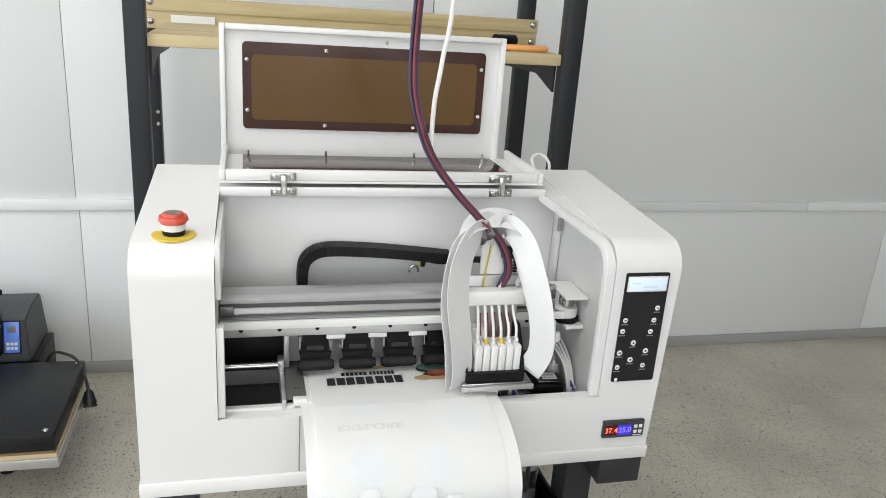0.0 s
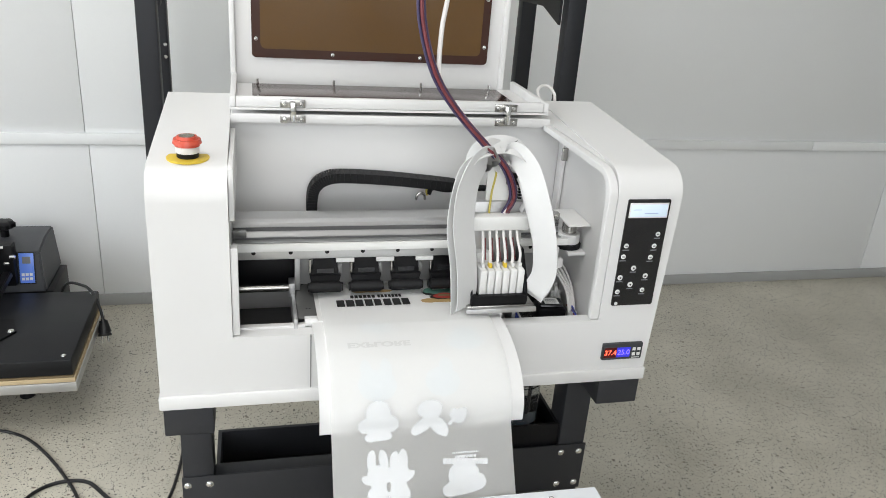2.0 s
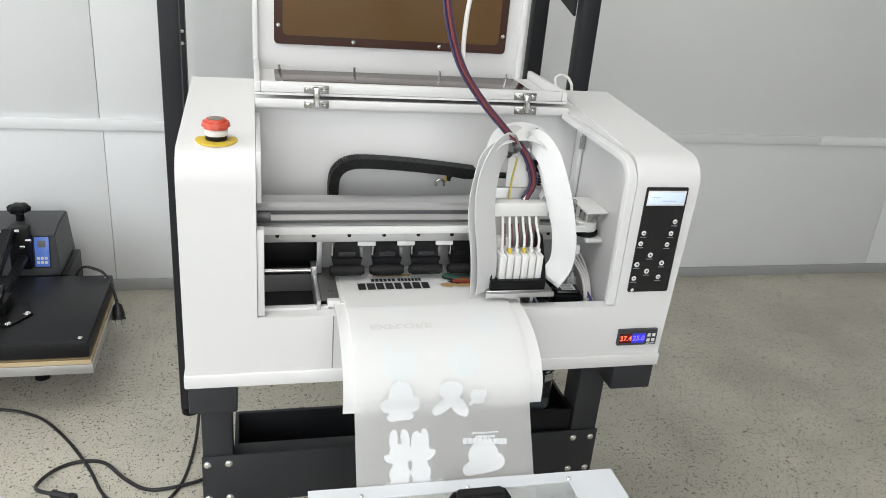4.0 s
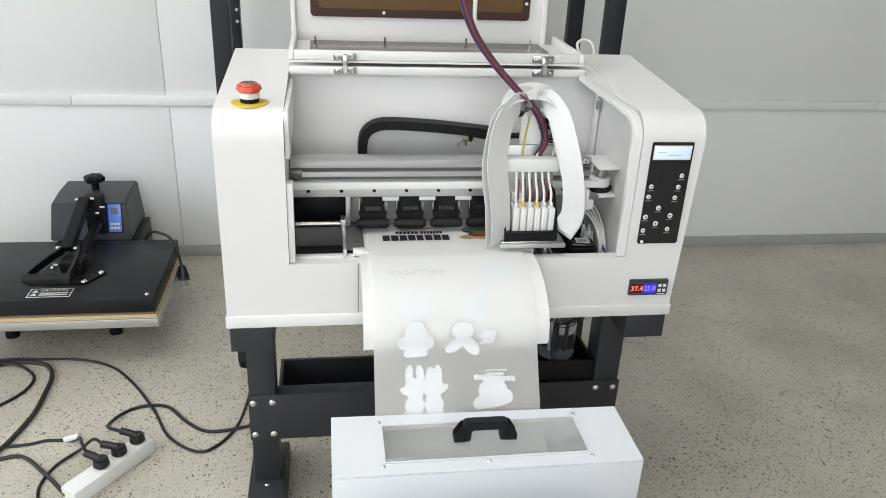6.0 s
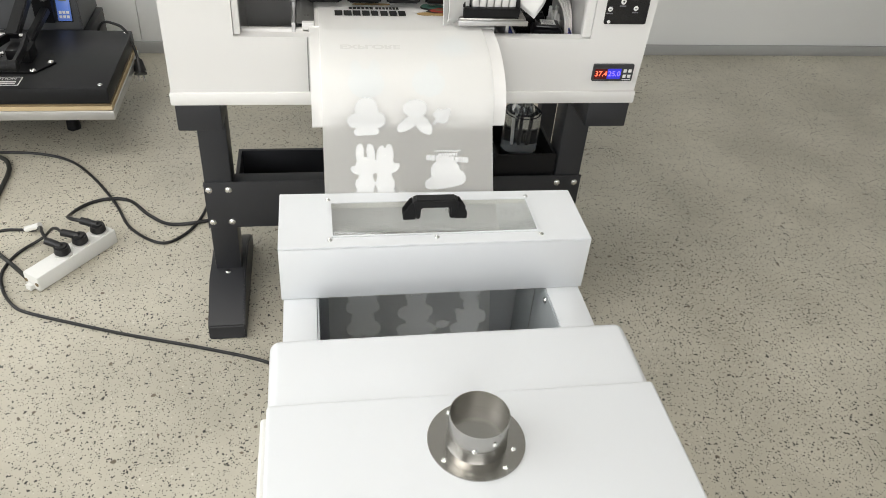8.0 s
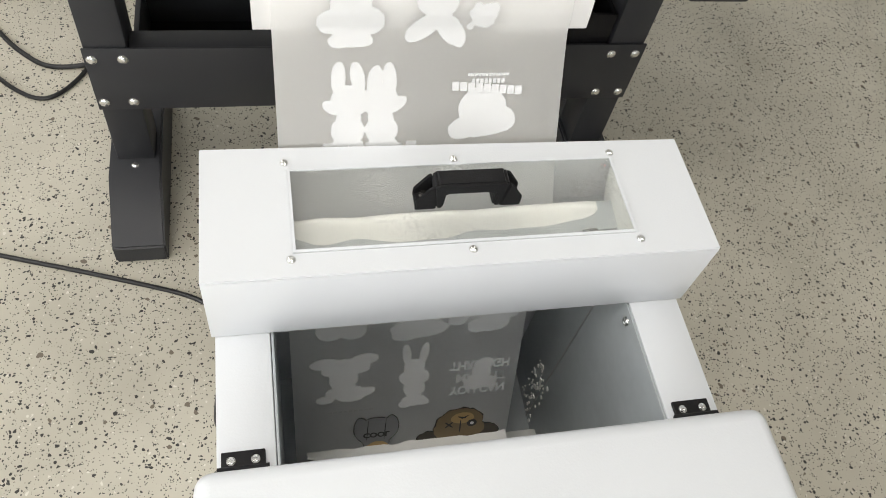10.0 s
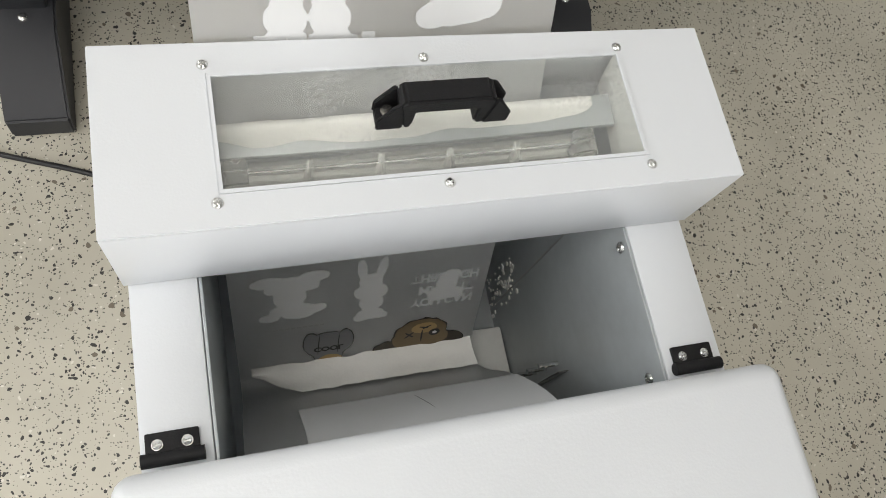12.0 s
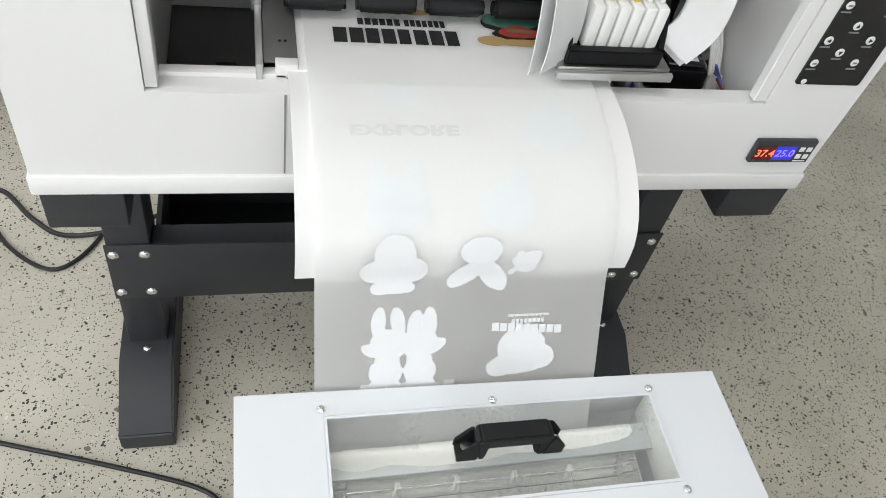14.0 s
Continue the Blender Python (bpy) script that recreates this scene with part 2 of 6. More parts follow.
BLUE_DARK = glow_mat("blue_led_window", (0.03, 0.03, 0.50), 0.5)
INK_TEAL = mat("teal_ink", (0.10, 0.24, 0.19), 0.5)
INK_TAN = mat("tan_ink", (0.44, 0.30, 0.13), 0.5)
INK_BROWN = mat("brown_ink", (0.19, 0.135, 0.07), 0.5)
INK_RED = mat("red_ink", (0.36, 0.05, 0.04), 0.5)
INK_LCD = mat("grey_blue_lcd_segments", (0.36, 0.44, 0.58), 0.5)
INK_DARK = mat("dark_brown_ink", (0.045, 0.036, 0.026), 0.5)
INK_GREY = mat("grey_ink", (0.20, 0.205, 0.215), 0.5)


# ---- mesh tools ----
def part(name, bm, material, parent=None, label="", smooth=True, kind=""):
    """Link a bmesh as one mesh object, under a thing or a part."""
    bmesh.ops.recalc_face_normals(bm, faces=bm.faces)
    me = bpy.data.meshes.new(name)
    bm.to_mesh(me)
    bm.free()
    me.materials.append(material)
    if smooth:
        for p in me.polygons:
            p.use_smooth = True
        me.set_sharp_from_angle(angle=radians(32))
    ob = new(name, me)
    ob.parent = parent
    if label:
        ob["label"] = label
    if kind:
        ob["kind"] = kind
    return ob


def thing(name, label, category, group="", kind=""):
    """An Empty that holds a thing's parts."""
    return tagged(new(name), label, category, group, kind)


def mesh_thing(name, bm, material, label, category, group="", kind=""):
    return tagged(part(name, bm, material), label, category, group, kind)


def box(x0, x1, y0, y1, z0, z1, bev=0.002, seg=2, bm=None, m=None):
    b = bmesh.new()
    bmesh.ops.create_cube(b, size=1.0)
    for v in b.verts:
        v.co = Vector(((x0 + x1) / 2 + v.co.x * (x1 - x0), (y0 + y1) / 2 + v.co.y * (y1 - y0), (z0 + z1) / 2 + v.co.z * (z1 - z0)))
    if bev:
        bmesh.ops.bevel(b, geom=b.edges[:], offset=bev, segments=seg, affect="EDGES", profile=0.5)
    return merge(bm, b, m)


def merge(bm, b, m=None):
    if m is not None:
        b.transform(m)
    if bm is None:
        return b
    tmp = bpy.data.meshes.new("tmp")
    b.to_mesh(tmp)
    b.free()
    bm.from_mesh(tmp)
    bpy.data.meshes.remove(tmp)
    return bm


def cyl(p0, p1, r, r2=None, seg=20, bm=None, bev=0.0):
    p0, p1 = Vector(p0), Vector(p1)
    d = p1 - p0
    b = bmesh.new()
    bmesh.ops.create_cone(b, cap_ends=True, segments=seg, radius1=r, radius2=r if r2 is None else r2, depth=d.length)
    if bev:
        rim = [e for e in b.edges if abs(e.verts[0].co.z - e.verts[1].co.z) < 1e-6]
        bmesh.ops.bevel(b, geom=rim, offset=bev, segments=2, affect="EDGES")
    b.transform(Matrix.Translation((p0 + p1) / 2) @ d.to_track_quat("Z", "Y").to_matrix().to_4x4())
    return merge(bm, b)


def prism(outline, axis, a0, a1, bev=0.0, bm=None, seg=2):
    """Extrude an outline of two coordinates along an axis (x: outline is y, z; y: x, z; z: x, y)."""
    def place(p, a):
        return {"x": (a, p[0], p[1]), "y": (p[0], a, p[1]), "z": (p[0], p[1], a)}[axis]
    b = bmesh.new()
    f0 = b.faces.new([b.verts.new(place(p, a0)) for p in outline])
    top = [b.verts.new(place(p, a1)) for p in outline]
    b.faces.new(top)
    low = list(f0.verts)
    for i in range(len(low)):
        j = (i + 1) % len(low)
        b.faces.new((low[i], low[j], top[j], top[i]))
    bmesh.ops.recalc_face_normals(b, faces=b.faces)
    if bev:
        rim = [e for e in b.edges if e.calc_face_angle(0) > radians(40)]
        bmesh.ops.bevel(b, geom=rim, offset=bev, segments=seg, affect="EDGES")
    return merge(bm, b)


def arc(cx, cy, r, a0, a1, n=8):
    return [(cx + r * math.cos(radians(a0 + (a1 - a0) * i / n)), cy + r * math.sin(radians(a0 + (a1 - a0) * i / n))) for i in range(n + 1)]


def round_rect(x0, x1, z0, z1, r, n=5):
    return arc(x1 - r, z0 + r, r, -90, 0, n) + arc(x1 - r, z1 - r, r, 0, 90, n) + arc(x0 + r, z1 - r, r, 90, 180, n) + arc(x0 + r, z0 + r, r, 180, 270, n)


def spline(points, steps=8):
    """A smooth line through points (Catmull-Rom)."""
    p = [Vector(q) for q in points]
    p = [2 * p[0] - p[1]] + p + [2 * p[-1] - p[-2]]
    out = []
    for i in range(1, len(p) - 2):
        for k in range(steps):
            t = k / steps
            a, b, c, d = p[i - 1:i + 3]
            out.append(0.5 * (2 * b + (c - a) * t + (2 * a - 5 * b + 4 * c - d) * t * t + (3 * b - 3 * c + d - a) * t ** 3))
    return out + [p[-2]]


def sweep(points, r=0.004, seg=8, flat=None, bm=None, steps=8, wide=(1, 0, 0)):
    """A round cable along a smooth line; with flat=(width, thickness) a ribbon that stays broad along wide."""
    line = spline(points, steps) if steps else [Vector(q) for q in points]
    b = bmesh.new()
    rings = []
    side = None
    for i, p in enumerate(line):
        tan = (line[min(i + 1, len(line) - 1)] - line[max(i - 1, 0)]).normalized()
        if flat:
            w = Vector(wide) - tan * tan.dot(Vector(wide))
            w.normalize()
        else:
            ref = side if side is not None else (Vector((0, 0, 1)) if abs(tan.z) < 0.9 else Vector((1, 0, 0)))
            w = ref - tan * tan.dot(ref)
            w.normalize()
            side = w
        h = tan.cross(w)
        if flat:
            offs = [(-1, -1), (1, -1), (1, 1), (-1, 1)]
            rings.append([b.verts.new(p + w * (o[0] * flat[0] / 2) + h * (o[1] * flat[1] / 2)) for o in offs])
        else:
            rings.append([b.verts.new(p + r * (math.cos(math.tau * k / seg) * w + math.sin(math.tau * k / seg) * h)) for k in range(seg)])
    for a, c in zip(rings, rings[1:]):
        for k in range(len(a)):
            j = (k + 1) % len(a)
            b.faces.new((a[k], a[j], c[j], c[k]))
    b.faces.new(rings[0][::-1])
    b.faces.new(rings[-1])
    return merge(bm, b)


def frame_plate(x0, x1, z0, z1, hx0, hx1, hz0, hz1, a0, a1, axis="y", bev=0.0):
    """A plate with a rectangular hole, as one closed shape."""
    def place(u, v, a):
        return {"y": (u, a, v), "z": (u, v, a), "x": (a, u, v)}[axis]
    b = bmesh.new()
    out = ((x0, z0), (x1, z0), (x1, z1), (x0, z1))
    hole = ((hx0, hz0), (hx1, hz0), (hx1, hz1), (hx0, hz1))
    o0, o1, h0, h1 = [[b.verts.new(place(u, v, a)) for u, v in ring] for ring, a in ((out, a0), (out, a1), (hole, a0), (hole, a1))]
    for k in range(4):
        j = (k + 1) % 4
        b.faces.new((o0[k], o0[j], h0[j], h0[k]))
        b.faces.new((o1[k], o1[j], h1[j], h1[k]))
        b.faces.new((o0[k], o0[j], o1[j], o1[k]))
        b.faces.new((h0[k], h0[j], h1[j], h1[k]))
    if bev:
        bmesh.ops.recalc_face_normals(b, faces=b.faces)
        rim = [e for e in b.edges if e.calc_face_angle(0) > radians(40)]
        bmesh.ops.bevel(b, geom=rim, offset=bev, segments=2, affect="EDGES")
    return b


def screw(name, at, axis, r, parent, material=None, cross=True):
    """A domed screw head with a cross slot."""
    b = bmesh.new()
    bmesh.ops.create_uvsphere(b, u_segments=14, v_segments=8, radius=r)
    for v in b.verts:
        v.co.z = max(v.co.z, 0) * 0.55
    if cross:
        for v in b.verts:
            if v.co.z > r * 0.25 and min(abs(v.co.x), abs(v.co.y)) < r * 0.12:
                v.co.z -= r * 0.22
    ring = bmesh.new()
    bmesh.ops.create_cone(ring, cap_ends=True, segments=16, radius1=r * 1.12, radius2=r * 1.05, depth=r * 0.2)
    b = merge(b, ring)
    b.transform(Matrix.Translation(at) @ Vector(axis).to_track_quat("Z", "Y").to_matrix().to_4x4())
    return part(name, b, material or STEEL, parent, "")


def text_mesh(name, words, size, m, material, parent, bold=0.012):
    c = bpy.data.curves.new(name, "FONT")
    c.body, c.size, c.align_x, c.align_y = words, size, "CENTER", "CENTER"
    c.offset = size * bold
    tmp = bpy.data.objects.new("tmp", c)
    me = bpy.data.meshes.new_from_object(tmp)
    bpy.data.objects.remove(tmp)
    me.transform(m)
    me.materials.append(material)
    ob = new(name, me)
    ob.parent = parent
    return ob


# ---- the room ----
FLOOR_Z, WALL_Y = 0.0, 1.525
bm = box(-3.2, 5.4, -4.4, 1.85, -0.12, 0.0, 0)
mesh_thing("floor", bm, FLOOR, "speckled grey-beige polished concrete floor", "floor", kind="structure")

wall_north = mesh_thing("wall_north", box(-3.2, 5.4, WALL_Y + 0.004, WALL_Y + 0.16, 0, 3.1, 0), SEAM, "pale grey sandwich-panel wall with a horizontal rail", "wall", kind="structure")
RAIL_Z = 0.590
for x0, x1 in ((-3.0, -1.961), (-1.958, -0.7755), (-0.7740, 0.335), (0.338, 2.300), (2.303, 4.4), (4.403, 5.2)):
    part("panel", box(x0, x1, WALL_Y - 0.006, WALL_Y + 0.006, RAIL_Z + 0.012, 3.0, 0.0015), WALL, wall_north)
for x0, x1 in ((-3.0, -1.976), (-1.973, -0.7685), (-0.7670, 0.345), (0.348, 2.310), (2.313, 4.4), (4.403, 5.2)):
    part("panel", box(x0, x1, WALL_Y - 0.006, WALL_Y + 0.006, 0.0, RAIL_Z - 0.012, 0.0015), WALL, wall_north)
for x0, x1 in ((-3.0, -1.08), (-1.079, 1.9), (1.901, 5.2)):
    part("rail", box(x0, x1, WALL_Y - 0.020, WALL_Y - 0.004, RAIL_Z - 0.018, RAIL_Z + 0.018, 0.004), WALL_TRIM, wall_north)
mesh_thing("baseboard", box(-3.0, 5.2, WALL_Y - 0.016, WALL_Y - 0.0065, 0.0, 0.042, 0.002), BASE_TRIM, "low grey metal channel along the wall foot", "baseboard", kind="structure")

WX0, SY0, EX1 = -3.0, -4.2, 5.2
wall_west = mesh_thing("wall_west", frame_plate(-4.4, 1.85, 0, 3.1, -2.7, 0.7, 0.9, 2.9, WX0 - 0.2, WX0, "x"), WALL, "pale grey wall with a long window", "wall", kind="structure")
wall_south = mesh_thing("wall_south", frame_plate(-3.0, 5.2, 0, 3.1, -2.1, 1.1, 0.9, 2.9, SY0 - 0.2, SY0, "y"), WALL, "pale grey wall with a wide window", "wall", kind="structure")
mesh_thing("wall_east", box(EX1, EX1 + 0.2, -4.2, 1.525, 0, 3.1, 0), WALL, "plain pale grey wall", "wall", kind="structure")
mesh_thing("ceiling", box(-3.2, 5.4, -4.4, 1.85, 3.1, 3.25, 0), CEIL, "plain white ceiling", "ceiling", kind="structure")
for nm, wall, ax, a0, a1, c in (("window_1", wall_west, "x", -2.7, 0.7, WX0), ("window_2", wall_south, "y", -2.1, 1.1, SY0)):
    w = tagged(new(nm), "wide window with a white frame", "window", kind="structure")
    part("window_frame", frame_plate(a0, a1, 0.9, 2.9, a0 + 0.05, a1 - 0.05, 0.95, 2.85, c - 0.14, c - 0.09, ax), WHITE_PLASTIC, w)
    pane = part("pane", box(a0 + 0.05, a1 - 0.05, c - 0.12, c - 0.112, 0.95, 2.85, 0) if ax == "y" else box(c - 0.12, c - 0.112, a0 + 0.05, a1 - 0.05, 0.95, 2.85, 0), CLEAR, w)
    pane.visible_shadow = False

cl = tagged(new("ceiling_light"), "square white ceiling light panel above the machines", "ceiling light")
part("frame", frame_plate(-1.47, -0.23, -1.37, -0.13, -1.43, -0.27, -1.33, -0.17, 3.03, 3.099, "z"), WHITE_PLASTIC, cl)


# ---- the printer ----
def top_z(y):
    """Height of the gently rising top of the housing."""
    return 0.951 + 0.075 * (y - 0.045)


def build_printer():
    pr = thing("printer", "white film printer, lid folded open, on a dark stand", "printer")
    profile = [(0.0, 0.593)] + arc(0.047, 0.906, 0.047, 180, 94, 9) + [(0.40, top_z(0.40)), (0.40, 0.593)]
    part("left_housing", prism(profile, "x", -0.405, -0.295), WHITE, pr)
    b = prism(profile, "x", 0.304, 0.405)
    for v in b.verts:
        if v.co.x > 0.38:
            v.co.x += 0.011 * min(max((v.co.z - 0.60) / 0.30, 0), 1)
    part("right_housing", b, WHITE, pr)
    b = prism([(0.3038, 0.040), (0.2735, 0.255), (0.2735, 0.398), (0.3038, 0.398)], "z", -0.0095, -0.0008, 0.0008)
    for v in b.verts:
        v.co.z += top_z(v.co.y)
    part("top_flange", b, WHITE, pr)
    part("skirt", box(-0.408, 0.408, -0.004, 0.404, 0.569, 0.5925, 0.003), WHITE, pr)
    # front apron, lower where the film guide comes out
    part("front_panel", box(-0.295, 0.304, 0.0, 0.022, 0.5930, 0.690, 0), WHITE, pr)
    part("film_gap", box(-0.1790, -0.1772, -0.0006, 0.0004, 0.5940, 0.6895, 0), SEAM, pr)
    part("inner_lip", box(-0.285, -0.176, 0.0225, 0.034, 0.66, 0.694, 0.001), WHITE, pr)
    part("rear_wall", box(-0.2945, 0.3035, 0.268, 0.280, 0.601, 0.955, 0.001), WHITE, pr, "pale inner rear wall")
    part("back_panel", box(-0.2945, 0.303, 0.386, 0.399, 0.593, 0.962, 0.001), WHITE, pr)
    b = box(-0.2945, 0.2725, 0.256, 0.400, -0.006, 0.006, 0.002)
    for v in b.verts:
        v.co.z += top_z(v.co.y) - 0.005
    part("rear_top", b, WHITE, pr)
    part("opening_edge", box(-0.2945, 0.2725, 0.247, 0.2555, 0.9605, 0.9755, 0.002), WHITE, pr)
    part("inner_floor", box(-0.294, 0.303, 0.023, 0.371, 0.594, 0.600, 0.0), SHEET_GREY, pr)
    # seat strips of the opening on both sides
    part("side_lip", box(-0.2945, -0.287, 0.012, 0.246, 0.874, 0.952, 0.001), WHITE, pr)
    part("side_lip", box(-0.2945, -0.284, 0.003, 0.020, 0.692, 0.835, 0.001), WHITE, pr)
    # folded edge that follows the front and top of the right cheek
    outer = [(0.0015, 0.692)] + arc(0.047, 0.906, 0.0455, 180, 94, 9) + [(0.246, top_z(0.246) - 0.0015)]
    inner = [(0.246, top_z(0.246) - 0.0105)] + arc(0.047, 0.906, 0.034, 94, 180, 9) + [(0.013, 0.692)]
    b = prism(outer + inner, "x", 0.289, 0.3035, 0.001)
    for v in b.verts:
        v.co.x -= 0.031 * min(max(v.co.y / 0.255, 0), 1) * (1 if v.co.z > 0.80 else 0)
    part("side_lip", b, WHITE, pr)
    part("corner_post", box(0.2955, 0.3020, 0.225, 0.235, 0.80, 0.935, 0.001), WHITE, pr)
    part("post_clip", box(0.2925, 0.3030, 0.219, 0.2245, 0.905, 0.929, 0.001), STEEL, pr)

    # open lid: a tray lying back with an upright front, each with a tinted pane
    lid = new("lid")
    lid.parent = pr
    z0 = 0.981
    X0, X1, Y0, Y1 = -0.295, 0.269, 0.2555, 0.462
    part("tray", frame_plate(X0, X1, Y0, Y1, -0.256, 0.222, 0.275, 0.440, z0, z0 + 0.004, "z"), WHITE, lid)
    for (a, b_, c, d) in ((X0, X0 + 0.010, Y0, Y1), (X1 - 0.010, X1, Y0, Y1)):
        part("rim", box(a, b_, c, d, z0 + 0.0042, z0 + 0.022, 0.002), WHITE, lid)
    part("rim", box(X0 + 0.0103, X1 - 0.0103, Y0, Y0 + 0.010, z0 + 0.0042, z0 + 0.022, 0.002), WHITE, lid)
    part("tray_pane", box(-0.258, 0.224, 0.272, 0.443, z0 + 0.0045, z0 + 0.008, 0.001), BROWN_FRAME, lid, "dark brown tinted acrylic pane")
    UX0, UX1, UZ1 = -0.297, 0.245, 1.222
    part("upright", box(UX0 + 0.010, UX1 - 0.010, Y1 + 0.012, Y1 + 0.016, z0 + 0.001, UZ1 - 0.008, 0.0005), WHITE, lid)
    part("rim", box(UX0, UX0 + 0.010, Y1 + 0.0005, Y1 + 0.020, z0 + 0.0, UZ1, 0.002), WHITE, lid)
    part("rim", box(UX1 - 0.010, UX1, Y1 + 0.0005, Y1 + 0.020, z0 + 0.0, UZ1, 0.002), WHITE, lid)
    part("rim", box(UX0 + 0.0103, UX1 - 0.0103, Y1 - 0.002, Y1 + 0.020, UZ1 - 0.010, UZ1, 0.002), WHITE, lid)
    part("upright_pane", prism(round_rect(-0.257, 0.207, 1.033, 1.192, 0.008), "y", Y1 + 0.0065, Y1 + 0.0115, 0.0005), BROWN_FRAME, lid, "dark brown acrylic pane border")
    part("pane_view", prism(round_rect(-0.241, 0.191, 1.050, 1.170, 0.010), "y", Y1 + 0.0055, Y1 + 0.0063), BROWN, lid, "amber-brown see-through pane")
    for x, z in ((-0.249, 1.160), (-0.249, 1.068), (-0.105, 1.182), (-0.105, 1.042), (0.068, 1.182), (0.068, 1.042), (0.199, 1.160), (0.199, 1.068), (0.01, 1.202)):
        screw("screw", (x, Y1 + 0.006 if z < 1.2 else Y1 + 0.0115, z), (0, -1, 0), 0.0036, lid, CHROME)
    for x, y in ((-0.248, 0.432), (-0.248, 0.290), (-0.105, 0.434), (-0.08, 0.282), (0.066, 0.434), (0.10, 0.282), (0.205, 0.432), (0.205, 0.290)):
        part("stud", cyl((x, y, z0 + 0.008), (x, y, z0 + 0.019), 0.0024, seg=10), CHROME, lid)
    for x in (-0.192, 0.186):
        h = new("hinge")
        h.parent = lid
        for zz in (0.969, 0.993):
            part("leaf", box(x - 0.021, x + 0.021, 0.244 if zz < 0.98 else 0.2515, 0.2463 if zz < 0.98 else 0.2543, zz - 0.0068, zz + 0.0068, 0.0005), STEEL, h)
            for dx in (-0.014, 0.014):
                screw("hinge_screw", (x + dx, 0.2437 if zz < 0.98 else 0.2512, zz), (0, -1, 0), 0.0034, h, CHROME)
        part("knuckle", box(x - 0.005, x + 0.005, 0.236, 0.250, 0.966, 0.999, 0.002), CHROME, h)

    # emergency stop on the left top
    es = new("emergency_stop")
    es.parent = pr
    ex, ey = -0.350, 0.062
    ez = top_z(ey)
    part("ring", cyl((ex, ey, ez + 0.0002), (ex, ey, ez + 0.003), 0.030, seg=40), YELLOW, es, "yellow plastic ring")
    part("collar", cyl((ex, ey, ez + 0.003), (ex, ey, ez + 0.010), 0.0155, seg=32, bev=0.001), BLACK, es)
    part("stem", cyl((ex, ey, ez + 0.010), (ex, ey, ez + 0.020), 0.0165, seg=32, bev=0.001), WHITE_PLASTIC, es)
    part("knob", cyl((ex, ey, ez + 0.020), (ex, ey, ez + 0.034), 0.0215, 0.018, 36, bev=0.004), RED, es, "red mushroom knob")
    part("cap_arrow", cyl((ex, ey, ez + 0.034), (ex, ey, ez + 0.0346), 0.011, seg=24), STEEL, es)

    # control panel
    cp = new("control_panel")
    cp.parent = pr
    part("faceplate", prism(round_rect(0.321, 0.396, 0.718, 0.907, 0.003), "y", -0.0022, -0.0002), BLACK_GLOSS, cp, "black gloss membrane panel")
    part("lcd_frame", box(0.3245, 0.3925, -0.0042, -0.0023, 0.876, 0.9015, 0.0005), WHITE_PLASTIC, cp)
    part("lcd", box(0.3265, 0.3905, -0.0050, -0.0043, 0.8785, 0.8990, 0.0003), LCD, cp, "pale blue lit display")
    for i in range(2):
        part("lcd_text", box(0.331 + 0.02 * i, 0.345 + 0.03 * i, -0.0054, -0.0051, 0.890 - 0.006 * i, 0.8908 - 0.006 * i, 0), INK_LCD, cp)
    keys = ((0.383, 0.847), (0.380, 0.826), (0.377, 0.806), (0.330, 0.827), (0.328, 0.808), (0.350, 0.787), (0.3285, 0.770), (0.374, 0.772), (0.349, 0.757), (0.328, 0.744), (0.373, 0.746), (0.329, 0.722))
    for i, (x, z) in enumerate(keys):
        r = 0.0030 if i == 11 else 0.0046 if i in (5, 6, 7, 8) else 0.0042
        k = part("key", cyl((x, -0.0022, z), (x, -0.0034, z), r, seg=20, bev=0.0004), WHITE_PLASTIC, cp)
        if i in (5, 6, 7, 8):
            d = {5: 90, 6: 180, 7: 0, 8: 270}[i]
            tri = [(x + 0.0027 * math.cos(radians(d + a)), z + 0.0027 * math.sin(radians(d + a))) for a in (0, 130, 230)]
            part("arrow", prism(tri, "y", -0.0039, -0.0035), INK_BLACK, k)
        elif i < 11:
            part("mark", box(x - 0.0022, x + 0.0022, -0.0039, -0.0035, z - 0.001, z + 0.001, 0), INK_GREY, k)
        if i < 11:
            part("key_label", box(x - 0.0055, x + 0.0055, -0.0027, -0.0023, z - 0.0082, z - 0.0066, 0), INK_GREY, cp)

    # thermostat
    th = new("thermostat")
    th.parent = pr
    part("case", prism(round_rect(0.3185, 0.393, 0.614, 0.6455, 0.002), "y", -0.006, -0.0002, 0.0008), PRESS_BOX, th, "dark grey thermostat case")
    part("red_window", box(0.3215, 0.344, -0.0068, -0.0061, 0.619, 0.638, 0), RED_DARK, th)
    part("blue_window", box(0.345, 0.370, -0.0068, -0.0061, 0.619, 0.638, 0), BLUE_DARK, th)
    for nm, s, x, m in (("red_digits", "37.4", 0.3328, RED_LED), ("blue_digits", "25.0", 0.3575, BLUE_LED)):
        text_mesh(nm, s, 0.0135, Matrix.Translation((x, -0.0073, 0.6285)) @ pose(0, 0, 0, 90, 0, 0), m, th)
    for x in (0.377, 0.386):
        for z in (0.624, 0.634):
            part("button", box(x - 0.003, x + 0.003, -0.0072, -0.0061, z - 0.003, z + 0.003, 0.0004), WHITE_PLASTIC, th)
    part("bar_label", box(0.374, 0.389, -0.0065, -0.0061, 0.6165, 0.618, 0), WHITE_PLASTIC, th)
    return pr


printer = build_printer()


